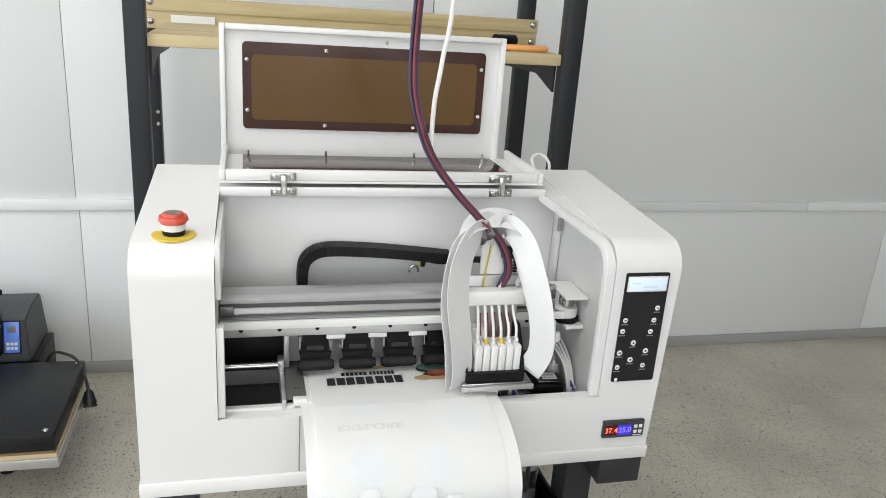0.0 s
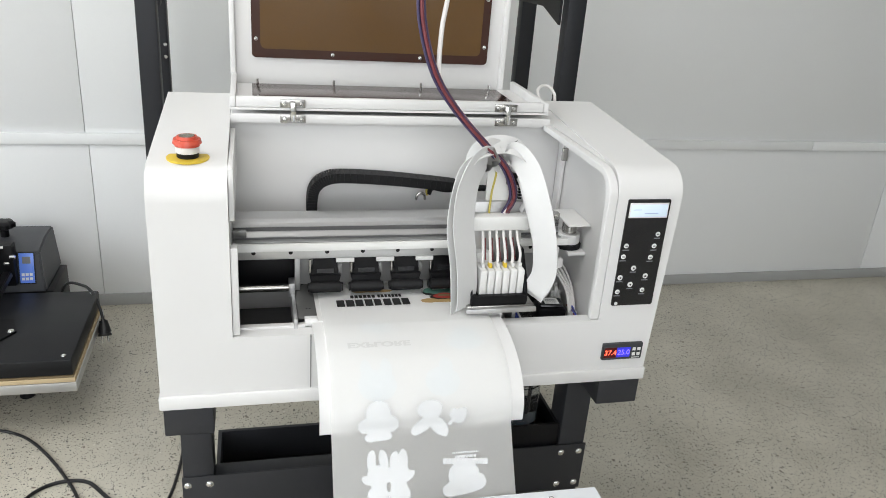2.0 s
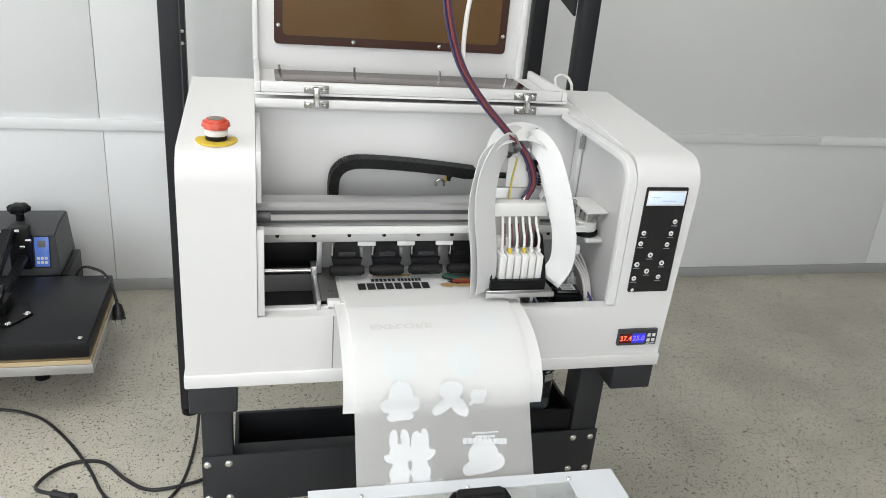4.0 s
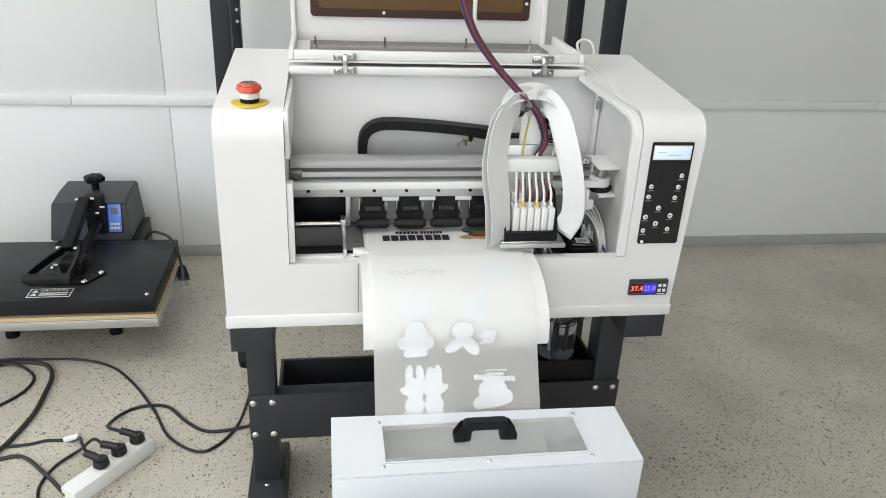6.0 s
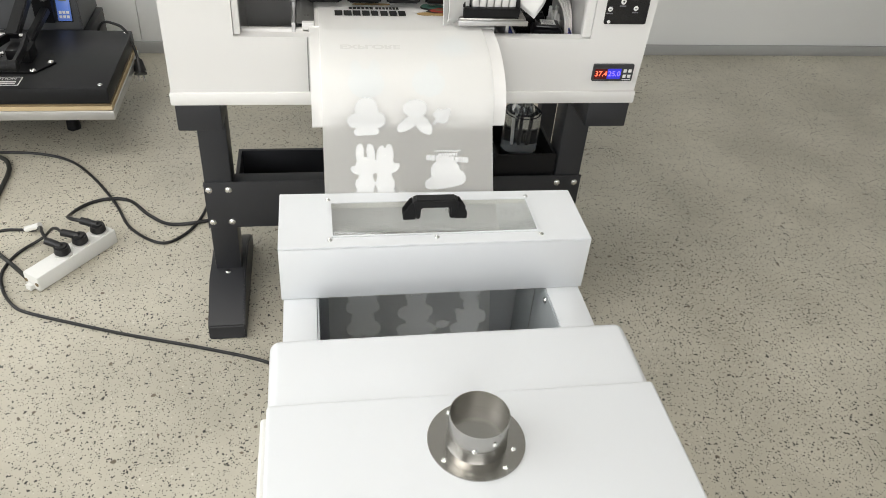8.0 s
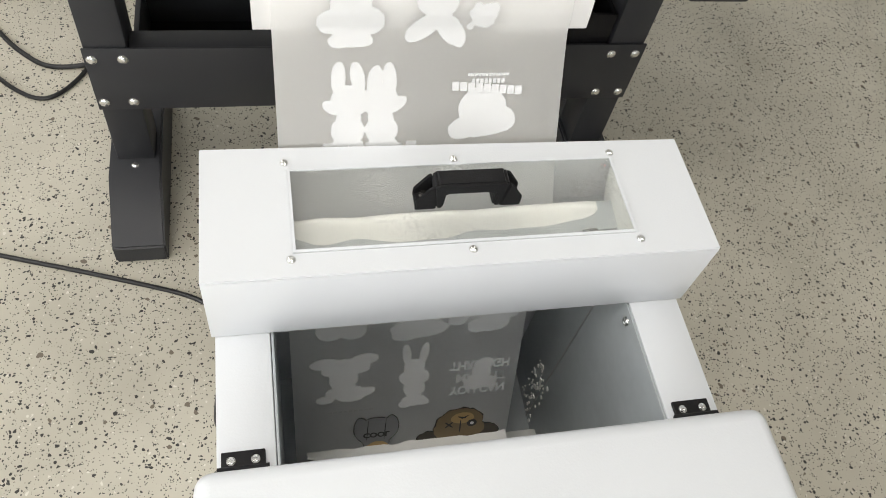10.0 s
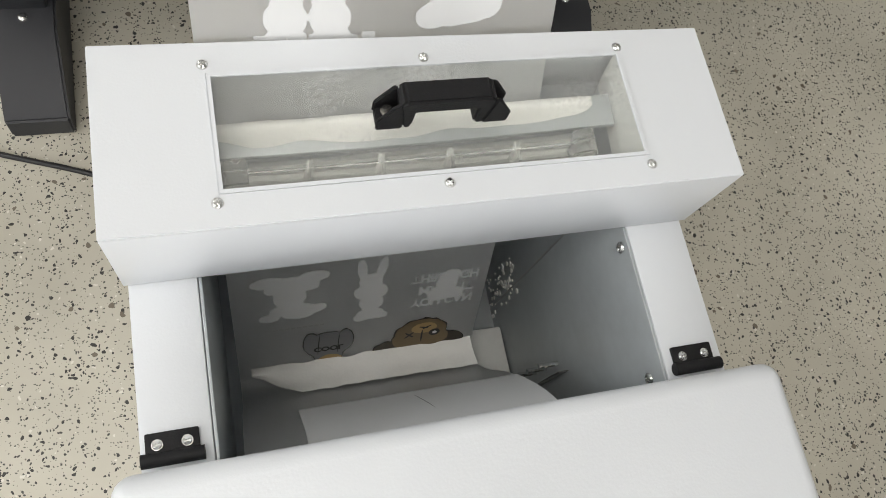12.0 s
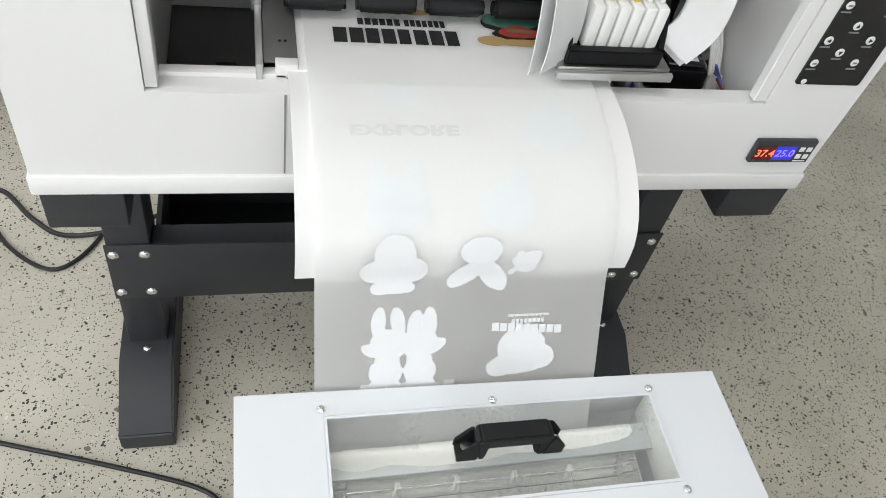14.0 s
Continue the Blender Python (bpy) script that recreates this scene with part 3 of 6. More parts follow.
def build_carriage_rail():
    """Beam, belt bar, guide strip and end bracket on which the print carriage slides."""
    rl = thing("carriage_rail", "silver aluminium carriage rail with a toothed belt and black fixing holes", "rail")
    out = [(0.118, 0.798), (0.118, 0.806), (0.127, 0.812), (0.127, 0.820), (0.135, 0.824), (0.135, 0.830), (0.146, 0.833), (0.166, 0.833), (0.166, 0.798)]
    part("beam", prism(out, "x", -0.2935, 0.262, 0.0008), ALU, rl)
    part("groove", box(-0.2935, 0.262, 0.1262, 0.1269, 0.8130, 0.8195, 0), SHEET_GREY, rl)
    part("groove", box(-0.2935, 0.262, 0.1171, 0.1178, 0.7995, 0.8055, 0), SHEET_GREY, rl)
    part("belt_bar", box(-0.2935, 0.268, 0.088, 0.0945, 0.792, 0.8045, 0.001), WHITE_PLASTIC, rl, "white toothed belt in front of the beam")
    part("shelf_plate", box(-0.2935, 0.262, 0.1045, 0.117, 0.7985, 0.8020, 0.0005), ALU, rl)
    part("guide_strip", box(-0.2935, 0.240, 0.104, 0.114, 0.772, 0.7915, 0.001), ALU, rl)
    for i in range(9):
        x = -0.262 + i * 0.0585
        part("fixing_hole", cyl((x, 0.1038, 0.784), (x, 0.1032, 0.784), 0.0034, seg=14), BLACK, rl)
    part("dark_plate", box(-0.2935, -0.1905, 0.150, 0.153, 0.700, 0.7715, 0.0005), BLACK, rl)
    part("lower_plate", box(-0.190, 0.240, 0.150, 0.153, 0.7045, 0.7715, 0.0005), SHEET_MID, rl)
    for x in (-0.150, -0.083, -0.016, 0.051):
        part("spacer_tab", box(x + 0.020, x + 0.050, 0.104, 0.118, 0.764, 0.7715, 0.0008), WHITE_PLASTIC, rl)
    # right end bracket, pulley and clamp
    part("end_bracket", box(0.262, 0.3025, 0.080, 0.160, 0.8285, 0.8325, 0.001), WHITE, rl)
    part("end_bracket", box(0.2622, 0.2702, 0.142, 0.158, 0.770, 0.8283, 0.001), WHITE, rl)
    part("end_bracket", box(0.2708, 0.3025, 0.085, 0.150, 0.773, 0.779, 0.001), WHITE, rl)
    part("pulley", cyl((0.279, 0.115, 0.7795), (0.279, 0.115, 0.788), 0.0235, seg=30, bev=0.001), BLACK, rl)
    part("pulley", cyl((0.279, 0.115, 0.7885), (0.279, 0.115, 0.806), 0.020, seg=30, bev=0.001), WHITE_PLASTIC, rl)
    part("pulley_cap", cyl((0.279, 0.115, 0.8065), (0.279, 0.115, 0.8283), 0.013, seg=24, bev=0.001), STEEL, rl)
    part("drop_hook", prism([(0.236, 0.790), (0.252, 0.790), (0.252, 0.768), (0.262, 0.768), (0.262, 0.752), (0.246, 0.748), (0.236, 0.762)], "y", 0.084, 0.094, 0.001), WHITE, rl)
    cl = part("belt_clamp", box(0.228, 0.262, 0.124, 0.134, 0.826, 0.838, 0.001), STEEL, rl)
    for dx in (0.234, 0.244, 0.254):
        part("clamp_bolt", cyl((dx, 0.118, 0.832), (dx, 0.1239, 0.832), 0.004, seg=12), CHROME, cl)
    part("end_stop", box(-0.2935, -0.272, 0.110, 0.1175, 0.808, 0.820, 0.001), ALU_DARK, rl)
    return rl


build_carriage_rail()


def roller_unit(x):
    """One pinch roller: yoke, dark rubber roller and side pins."""
    r = thing("pinch_roller", "black plastic pinch roller pressing on the film", "roller", "pinch rollers in a row")
    yoke = [(-0.020, 0.771), (0.020, 0.771), (0.020, 0.752), (0.024, 0.748), (0.024, 0.741), (-0.024, 0.741), (-0.024, 0.748), (-0.020, 0.752)]
    part("yoke", prism(yoke, "y", 0.098, 0.116, 0.001), BLACK, r)
    part("recess", box(-0.014, 0.014, 0.0972, 0.0978, 0.744, 0.752, 0), BLACK_GLOSS, r)
    part("lower_arm", prism([(-0.026, 0.741), (0.026, 0.741), (0.022, 0.722), (-0.022, 0.722)], "y", 0.096, 0.112, 0.001), BLACK, r)
    part("roller", cyl((-0.026, 0.094, 0.720), (0.026, 0.094, 0.720), 0.0095, seg=22, bev=0.0015), BLACK_MATT, r)
    part("axle_cap", cyl((-0.029, 0.094, 0.720), (-0.0262, 0.094, 0.720), 0.0075, seg=16), BLACK, r)
    part("axle_cap", cyl((0.0262, 0.094, 0.720), (0.029, 0.094, 0.720), 0.0075, seg=16), BLACK, r)
    part("spring", cyl((-0.025, 0.100, 0.745), (-0.025, 0.100, 0.768), 0.002, seg=8), STEEL, r)
    part("tag", box(0.021, 0.027, 0.098, 0.100, 0.742, 0.760, 0.0005), ALU_DARK, r)
    r.matrix_world = pose(x, 0.010, 0)
    return r


first = roller_unit(-0.147)
for x in (-0.079, -0.011, 0.057):
    copy_thing(first, pose(x, 0.010, 0))


def build_print_bed():
    bd = thing("print_bed", "flat pale metal print bed with grey side plates", "print bed")
    part("platen", box(-0.175, 0.138, 0.022, 0.149, 0.688, 0.700, 0.001), WHITE, bd)
    part("side_plate", box(-0.196, -0.166, 0.030, 0.165, 0.7005, 0.7035, 0.0008), GUARD, bd, "dark grey steel film edge guard")
    part("side_plate", box(0.128, 0.158, 0.026, 0.165, 0.7005, 0.7035, 0.0008), GUARD, bd, "dark grey steel film edge guard")
    part("side_rail", box(-0.203, -0.1965, 0.020, 0.170, 0.670, 0.706, 0.001), ALU, bd)
    part("side_rail", box(0.1585, 0.165, 0.030, 0.170, 0.670, 0.706, 0.001), ALU, bd)
    for x, y in ((-0.181, 0.06), (-0.176, 0.06), (-0.183, 0.15), (0.142, 0.06), (0.148, 0.06), (0.140, 0.15)):
        part("dimple", cyl((x, y, 0.7036), (x, y, 0.7041), 0.0015, seg=10), BLACK, bd)
    part("corner_block", box(-0.186, -0.166, 0.0225, 0.034, 0.690, 0.7045, 0.001), WHITE, bd)
    # curved front guide, white, over which the film slides down
    top = [(0.030, 0.6985)] + [(-0.1350 * math.sin(radians(a)), 0.616 + 0.0825 * math.cos(radians(a))) for a in range(0, 91, 9)] + [(-0.1355, 0.600)]
    inner = [(y + 0.004 if y < 0.0 else y, z - 0.004) for y, z in reversed(top)]
    b = prism(top + inner, "x", -0.175, 0.133, 0.0)
    part("front_guide", b, WHITE, bd, "white curved sheet under the film")
    # drive shaft on the left
    part("drive_shaft", cyl((-0.294, 0.125, 0.712), (-0.198, 0.125, 0.712), 0.007, seg=18), STEEL, bd)
    part("shaft_bearing", box(-0.206, -0.196, 0.112, 0.138, 0.700, 0.724, 0.001), ALU, bd)
    part("post", box(-0.196, -0.187, 0.128, 0.136, 0.7042, 0.772, 0.001), ALU, bd)
    part("post", box(0.122, 0.130, 0.128, 0.136, 0.7042, 0.772, 0.001), ALU, bd)
    part("motor", box(-0.293, -0.206, 0.155, 0.230, 0.712, 0.768, 0.003), BLACK, bd)
    part("motor_label", box(-0.286, -0.270, 0.1542, 0.1547, 0.730, 0.741, 0), INK_GREY, bd)
    part("drain_tray", box(-0.243, -0.222, 0.060, 0.150, 0.6005, 0.612, 0.001), BLACK, bd)
    part("support", box(-0.1955, 0.15, 0.06, 0.149, 0.6005, 0.687, 0.001), ALU_DARK, bd)
    return bd


build_print_bed()


def build_pump(x, y, label_plate):
    p = thing("pump", "small black ink pump bolted to the printer floor", "pump", "ink pumps")
    part("body", box(-0.026, 0.026, -0.020, 0.020, 0.0, 0.030, 0.004), BLACK, p)
    part("cover", box(-0.022, 0.022, -0.016, 0.016, 0.0302, 0.036, 0.003), BLACK_GLOSS, p)
    part("foot_rail", box(-0.034, 0.034, -0.008, 0.008, 0.0, 0.006, 0.001), BLACK, p)
    if label_plate:
        part("label_plate", box(-0.012, 0.014, -0.010, 0.012, 0.0362, 0.0367, 0), WHITE_PLASTIC, p, "white printed label")
        for i in range(3):
            part("label_line", box(-0.009, 0.010, -0.006 + i * 0.005, -0.004 + i * 0.005, 0.0368, 0.0370, 0), INK_GREY, p)
    for dx in (-0.031, 0.031):
        screw("screw", (dx, 0, 0.006), (0, 0, 1), 0.003, p)
    p.matrix_world = pose(x, y, 0.6485, 0, 0, -6)
    return p


def build_pump_bay():
    tr = thing("pump_tray", "steel mounting tray with slotted edge inside the printer", "tray")
    part("plate", box(0.170, 0.302, 0.030, 0.240, 0.640, 0.648, 0.001), STEEL, tr)
    part("leg", box(0.172, 0.298, 0.05, 0.23, 0.6002, 0.6398, 0.001), ALU_DARK, tr)
    part("slotted_edge", box(0.172, 0.300, 0.241, 0.245, 0.6002, 0.700, 0.0005), ALU_DARK, tr)
    for i in range(11):
        part("slot", box(0.178 + i * 0.0105, 0.1835 + i * 0.0105, 0.2402, 0.2408, 0.684, 0.692, 0), BLACK, tr)
    build_pump(0.236, 0.158, False)
    build_pump(0.250, 0.088, True)
    ib = thing("circuit_board", "green circuit board in a dark holder", "circuit board")
    part("holder", box(0.252, 0.290, 0.198, 0.212, 0.6482, 0.748, 0.002), BLACK, ib)
    part("board", box(0.264, 0.288, 0.1935, 0.1975, 0.700, 0.742, 0.0005), PCB, ib)
    for i in range(5):
        part("chip", box(0.266 + 0.004 * i, 0.269 + 0.004 * i, 0.190, 0.1934, 0.706 + 0.005 * (i % 3), 0.716 + 0.005 * (i % 3), 0.0003), ALU if i % 2 else YELLOW_WIRE, ib)
    for i in range(4):
        dx = i * 0.011
        b = sweep([(0.205 + dx, 0.225, 0.66), (0.208 + dx, 0.215, 0.715), (0.232 + dx, 0.190, 0.742), (0.262 + dx * 0.8, 0.150, 0.730), (0.284 + dx * 0.4, 0.110, 0.700), (0.285 + dx * 0.3, 0.075, 0.660)], 0.0022, 8)
        t = mesh_thing("ink_tube", b, WHITE_WIRE, "white plastic ink tube curving to a connector", "tube", "ink tubes")
        part("connector", cyl((0.285 + dx * 0.3, 0.074, 0.6482), (0.285 + dx * 0.3, 0.076, 0.668), 0.0040, seg=10), WHITE_PLASTIC, t)
    for i in range(6):
        x, y = 0.262 + 0.006 * (i % 3), 0.125 + 0.018 * (i // 3)
        f = thing("tube_fitting", "white plastic tube fitting", "fitting", "tube fittings")
        part("barb", cyl((x + 0.012, y + 0.012, 0.6482), (x + 0.012, y + 0.012, 0.682 + 0.008 * (i % 2)), 0.0032, seg=10), WHITE_PLASTIC, f)
        part("collar", cyl((x + 0.012, y + 0.012, 0.662), (x + 0.012, y + 0.012, 0.670), 0.005, seg=10), WHITE_PLASTIC, f)
    for i, (m, nm) in enumerate(((BLUE_WIRE, "blue"), (BLUE_WIRE, "blue"), (WHITE_WIRE, "white"))):
        x = 0.170 + i * 0.004
        mesh_thing("wire", sweep([(x - 0.006, 0.19, 0.690), (x, 0.12, 0.688), (x + 0.007, 0.06, 0.672), (x + 0.010, 0.03, 0.660), (x + 0.012, 0.035, 0.6485)], 0.0016, 6), m, f"thin {nm} signal wire beside the print bed", "wire", "signal wires")
    for i in range(5):
        mesh_thing("wire", sweep([(0.288 + 0.002 * i, 0.10, 0.670), (0.292, 0.06 + 0.01 * i, 0.664 + 0.004 * i), (0.294, 0.05, 0.656), (0.290 - 0.004 * i, 0.040, 0.6495)], 0.0015, 6),
                   (RED_WIRE, BLUE_WIRE, VIOLET_WIRE, BLUE_WIRE, WHITE_WIRE)[i], ("thin red", "thin blue", "thin violet", "thin blue", "thin white")[i] + " wire in the connector corner", "wire", "connector wires")


build_pump_bay()


def build_chain():
    ch = thing("cable_chain", "black plastic cable drag chain bent in a flat loop", "cable chain")
    pts = spline([(-0.160, 0.240, 0.790), (-0.160, 0.240, 0.830), (-0.154, 0.240, 0.852), (-0.136, 0.240, 0.866), (-0.105, 0.240, 0.870), (-0.03, 0.240, 0.866), (0.05, 0.240, 0.858), (0.10, 0.240, 0.852)], 6)
    b = None
    for a, c in zip(pts, pts[1:]):
        d = c - a
        m = Matrix.Translation((a + c) / 2) @ Matrix.Rotation(-math.atan2(d.z, d.x), 4, "Y")
        b = box(-d.length / 2, d.length / 2, -0.016, 0.016, -0.0088, 0.0088, 0.0006, 1, bm=b, m=m)
    part("chain", b, BLACK_MATT, ch, kind="stuff")
    part("chain_bracket", box(-0.185, -0.135, 0.225, 0.255, 0.785, 0.7895, 0.001), ALU_DARK, ch)
    sp = thing("hose_bundle", "black braided hose lying behind the rail", "hose")
    part("hose", sweep([(0.048, 0.235, 0.838), (0.055, 0.235, 0.850), (0.085, 0.235, 0.846), (0.15, 0.235, 0.848), (0.205, 0.235, 0.844), (0.235, 0.235, 0.836)], 0.006, 10), BLACK_MATT, sp)
    part("hose_end", sweep([(0.046, 0.232, 0.836), (0.044, 0.232, 0.846), (0.048, 0.232, 0.858)], 0.002, 6), YELLOW_WIRE, sp)
    mesh_thing("cable_loop", sweep([(0.022, 0.215, 0.834), (0.024, 0.215, 0.843), (0.031, 0.215, 0.846), (0.037, 0.215, 0.842), (0.038, 0.215, 0.834)], 0.0022, 8), STEEL, "small grey cable loop on the rail", "cable")


build_chain()


# ---- the print carriage ----
def build_carriage(cx):
    c = thing("print_carriage", "white ink carriage with dampers and flat ribbon cables on the rail", "print head")
    part("base_plate", box(-0.058, 0.058, 0.012, 0.090, 0.712, 0.720, 0.002), STEEL, c)
    part("front_edge", box(-0.060, 0.060, 0.006, 0.0118, 0.709, 0.717, 0.001), ALU, c)
    part("head_frame", frame_plate(-0.050, 0.046, 0.016, 0.085, -0.040, 0.036, 0.026, 0.078, 0.7202, 0.735, "z", 0.001), BLACK, c)
    part("head_body", box(-0.0395, 0.0355, 0.0265, 0.0775, 0.7203, 0.730, 0.001), BLACK_GLOSS, c)
    part("side_cheek", prism([(0.020, 0.7355), (0.088, 0.7355), (0.088, 0.800), (0.060, 0.800), (0.030, 0.760)], "x", -0.052, -0.047, 0.001), BLACK, c)
    part("side_cheek", prism([(0.020, 0.7355), (0.088, 0.7355), (0.088, 0.800), (0.060, 0.800), (0.030, 0.760)], "x", 0.042, 0.047, 0.001), BLACK, c)
    for i in range(6):
        x = -0.0345 + i * 0.0128
        d = part("damper", box(x, x + 0.0112, 0.026, 0.064, 0.7305, 0.776, 0.002), WHITE_PLASTIC, c, "white ink damper")
        part("damper_neck", box(x + 0.003, x + 0.0082, 0.036, 0.048, 0.7762, 0.784, 0.001), YELLOW if i in (1, 3) else WHITE_PLASTIC, d)
        x2 = -0.032 + i * 0.0118
        part("ink_tube", sweep([(x + 0.0055, 0.042, 0.784), (x + 0.0055, 0.045, 0.800), (x2 + 0.004, 0.055, 0.822), (x2 + 0.004, 0.066, 0.845)], 0.0024, 8), WHITE_WIRE, c)
        if i < 5:
            part("tube_gap", sweep([(x + 0.012, 0.048, 0.786), (x2 + 0.010, 0.062, 0.820)], 0.0012, 6, steps=4), RED_WIRE, c)
    for i in range(3):
        part("rear_damper", box(-0.045 + 0.013 * i, -0.0345 + 0.013 * i, 0.066, 0.086, 0.7365, 0.792, 0.002), WHITE_PLASTIC, c)
    part("cross_bracket", box(-0.050, 0.050, 0.056, 0.082, 0.834, 0.858, 0.003), WHITE_PLASTIC, c, "white bracket holding the tubes")
    part("slider_back", box(-0.048, 0.048, 0.0835, 0.0925, 0.7365, 0.875, 0.001), ALU, c)
    part("head_board", box(-0.020, 0.040, 0.088, 0.0925, 0.8755, 0.935, 0.0005), WHITE_PLASTIC, c)
    part("board_socket", box(0.012, 0.034, 0.078, 0.0878, 0.905, 0.925, 0.001), BLACK, c)
    for i in range(8):
        part("connector_pin", box(0.034, 0.040, 0.082, 0.0878, 0.880 + 0.005 * i, 0.8825 + 0.005 * i, 0), BLACK, c)
    # two broad ribbon cables that rise, arch and fall to the head
    left = [(-0.058, 0.018, 0.716), (-0.059, 0.018, 0.750), (-0.063, 0.022, 0.800), (-0.067, 0.032, 0.855), (-0.064, 0.048, 0.905), (-0.046, 0.062, 0.942), (-0.020, 0.078, 0.960), (0.004, 0.088, 0.944)]
    right = [(0.056, 0.022, 0.736), (0.066, 0.014, 0.770), (0.066, 0.012, 0.815), (0.057, 0.020, 0.862), (0.046, 0.036, 0.905), (0.036, 0.056, 0.938), (0.020, 0.074, 0.958), (0.000, 0.086, 0.955)]
    for k in range(2):
        part("ribbon_cable", sweep([(x - 0.006 * k + 0.005 * noise.noise(Vector((z * 45, k * 9.0, 1))), y + 0.014 * k, z - 0.012 * k) for x, y, z in left], flat=(0.046, 0.0012), wide=(0.80, 0.55, 0.25)), RIBBON, c, "broad white flat cable")
        part("ribbon_cable", sweep([(x + 0.005 * k + 0.005 * noise.noise(Vector((z * 45, k * 9.0, 4))), y + 0.014 * k, z - 0.012 * k) for x, y, z in right], flat=(0.040, 0.0012), wide=(0.78, -0.55, 0.3)), RIBBON, c, "broad white flat cable")
    part("ribbon_back", sweep([(-0.040, 0.086, 0.86), (-0.062, 0.075, 0.91), (-0.045, 0.080, 0.958), (0.000, 0.085, 0.972), (0.040, 0.080, 0.955), (0.050, 0.085, 0.900), (0.040, 0.088, 0.862)], flat=(0.044, 0.0012), wide=(0.25, 1, 0.5)), RIBBON, c)
    part("tag_tip", prism([(0.005, 0.972), (0.022, 0.980), (0.018, 0.972)], "y", 0.080, 0.081), ALU_DARK, c)
    b = None
    for i in range(6):
        b = cyl((-0.072 - 0.002 * (i % 2), 0.034 + 0.0, 0.735 + 0.003 * i), (-0.066, 0.040, 0.738 + 0.003 * i), 0.004, seg=8, bm=b)
    part("limit_switch", b, STEEL, c)
    # wire loom that drops from above the printer
    looms = ((RED_WIRE, 3, 0.0028, "dark red wires"), (VIOLET_WIRE, 3, 0.0024, "violet wires"), (YELLOW_WIRE, 1, 0.0018, "yellow wire"), (WHITE_WIRE, 1, 0.0036, "white tube"))
    k = 0
    for m, n, r, lab in looms:
        for j in range(n):
            a = k * 2.4
            dx, dy = 0.0048 * math.cos(a), 0.0048 * math.sin(a)
            sx = 0.030 if m is WHITE_WIRE else 0.0
            yx = 0.026 if m is YELLOW_WIRE else 0.0
            dy += 0.009 if m in (YELLOW_WIRE, WHITE_WIRE) else 0.0
            pts = [(0.012 + dx - yx, 0.076, 0.858), (0.022 + dx - yx * 1.2, 0.074 + dy, 0.890), (0.004 + dx - yx * 0.4, 0.072 + dy, 0.935), (-0.032 + dx, 0.070 + dy, 0.972),
                   (-0.080 + dx, 0.074 + dy, 1.022), (-0.118 + dx + sx * 0.3, 0.080 + dy, 1.075), (-0.140 + dx + sx, 0.088 + dy, 1.140), (-0.146 + dx + sx * 1.5, 0.095 + dy, 1.20), (-0.140 + dx + sx * 1.8, 0.105 + dy, 1.32), (-0.12 + dx + sx, 0.13 + dy, 1.62)]
            part("wire", sweep(pts, r, 8), m, c, lab)
            k += 1
    c.matrix_world = pose(cx, 0, 0)
    return c


build_carriage(0.131)


# ---- the transfer film and its prints ----
FILM_X0, FILM_X1 = -0.159, 0.112
PATH_YZ = [(0.150, 0.7022), (0.022, 0.7020), (-0.004, 0.7016), (-0.040, 0.6965), (-0.076, 0.6865), (-0.106, 0.6690), (-0.1275, 0.6460), (-0.1385, 0.622), (-0.142, 0.604), (-0.150, 0.588), (-0.172, 0.551), (-0.198, 0.508), (-0.216, 0.465), (-0.236, 0.412), (-0.258, 0.352), (-0.289, 0.274), (-0.322, 0.190), (-0.352, 0.114), (-0.366, 0.101), (-0.381, 0.110), (-0.398, 0.150), (-0.416, 0.222), (-0.438, 0.284), (-0.463, 0.335), (-0.50, 0.382), (-0.56, 0.405)]
FILM_LINE = spline([(0, y, z) for y, z in PATH_YZ], 6)
FILM_S = [0.0]
for a, c in zip(FILM_LINE, FILM_LINE[1:]):
    FILM_S.append(FILM_S[-1] + (c - a).length)


def on_film(u, s, lift=0.0006):
    """The place on the film u metres across and s metres along."""
    i = 0
    while i < len(FILM_S) - 2 and FILM_S[i + 1] < s:
        i += 1
    a, c = FILM_LINE[i], FILM_LINE[i + 1]
    f = (s - FILM_S[i]) / (FILM_S[i + 1] - FILM_S[i])
    p = a.lerp(c, f)
    d = (c - a).normalized()
    nrm = Vector((1, 0, 0)).cross(d)
    nrm = -nrm if nrm.z < 0 or (abs(nrm.z) < 1e-4 and nrm.y > 0) else nrm
    return Vector((u, p.y, p.z)) + nrm * lift


film = thing("transfer_film", "frosted grey transfer film with white prints hanging into the dryer", "film")
b = bmesh.new()
rows = []
for p in FILM_LINE:
    rows.append([b.verts.new((FILM_X0 + (FILM_X1 - FILM_X0) * k / 6, p.y, p.z)) for k in range(7)])
for r0, r1 in zip(rows, rows[1:]):
    for k in range(6):
        b.faces.new((r0[k], r0[k + 1], r1[k + 1], r1[k]))
part("sheet", b, FILM, film)


def s_of(y, z):
    """Length along the film at the place nearest to (y, z)."""
    best = (9.0, 0.0)
    for a, c, s0 in zip(FILM_LINE, FILM_LINE[1:], FILM_S):
        d, w = c - a, Vector((0, y - a.y, z - a.z))
        f = min(max(w.dot(d) / d.length_squared, 0), 1)
        best = min(best, ((w - d * f).length, s0 + f * d.length))
    return best[1]


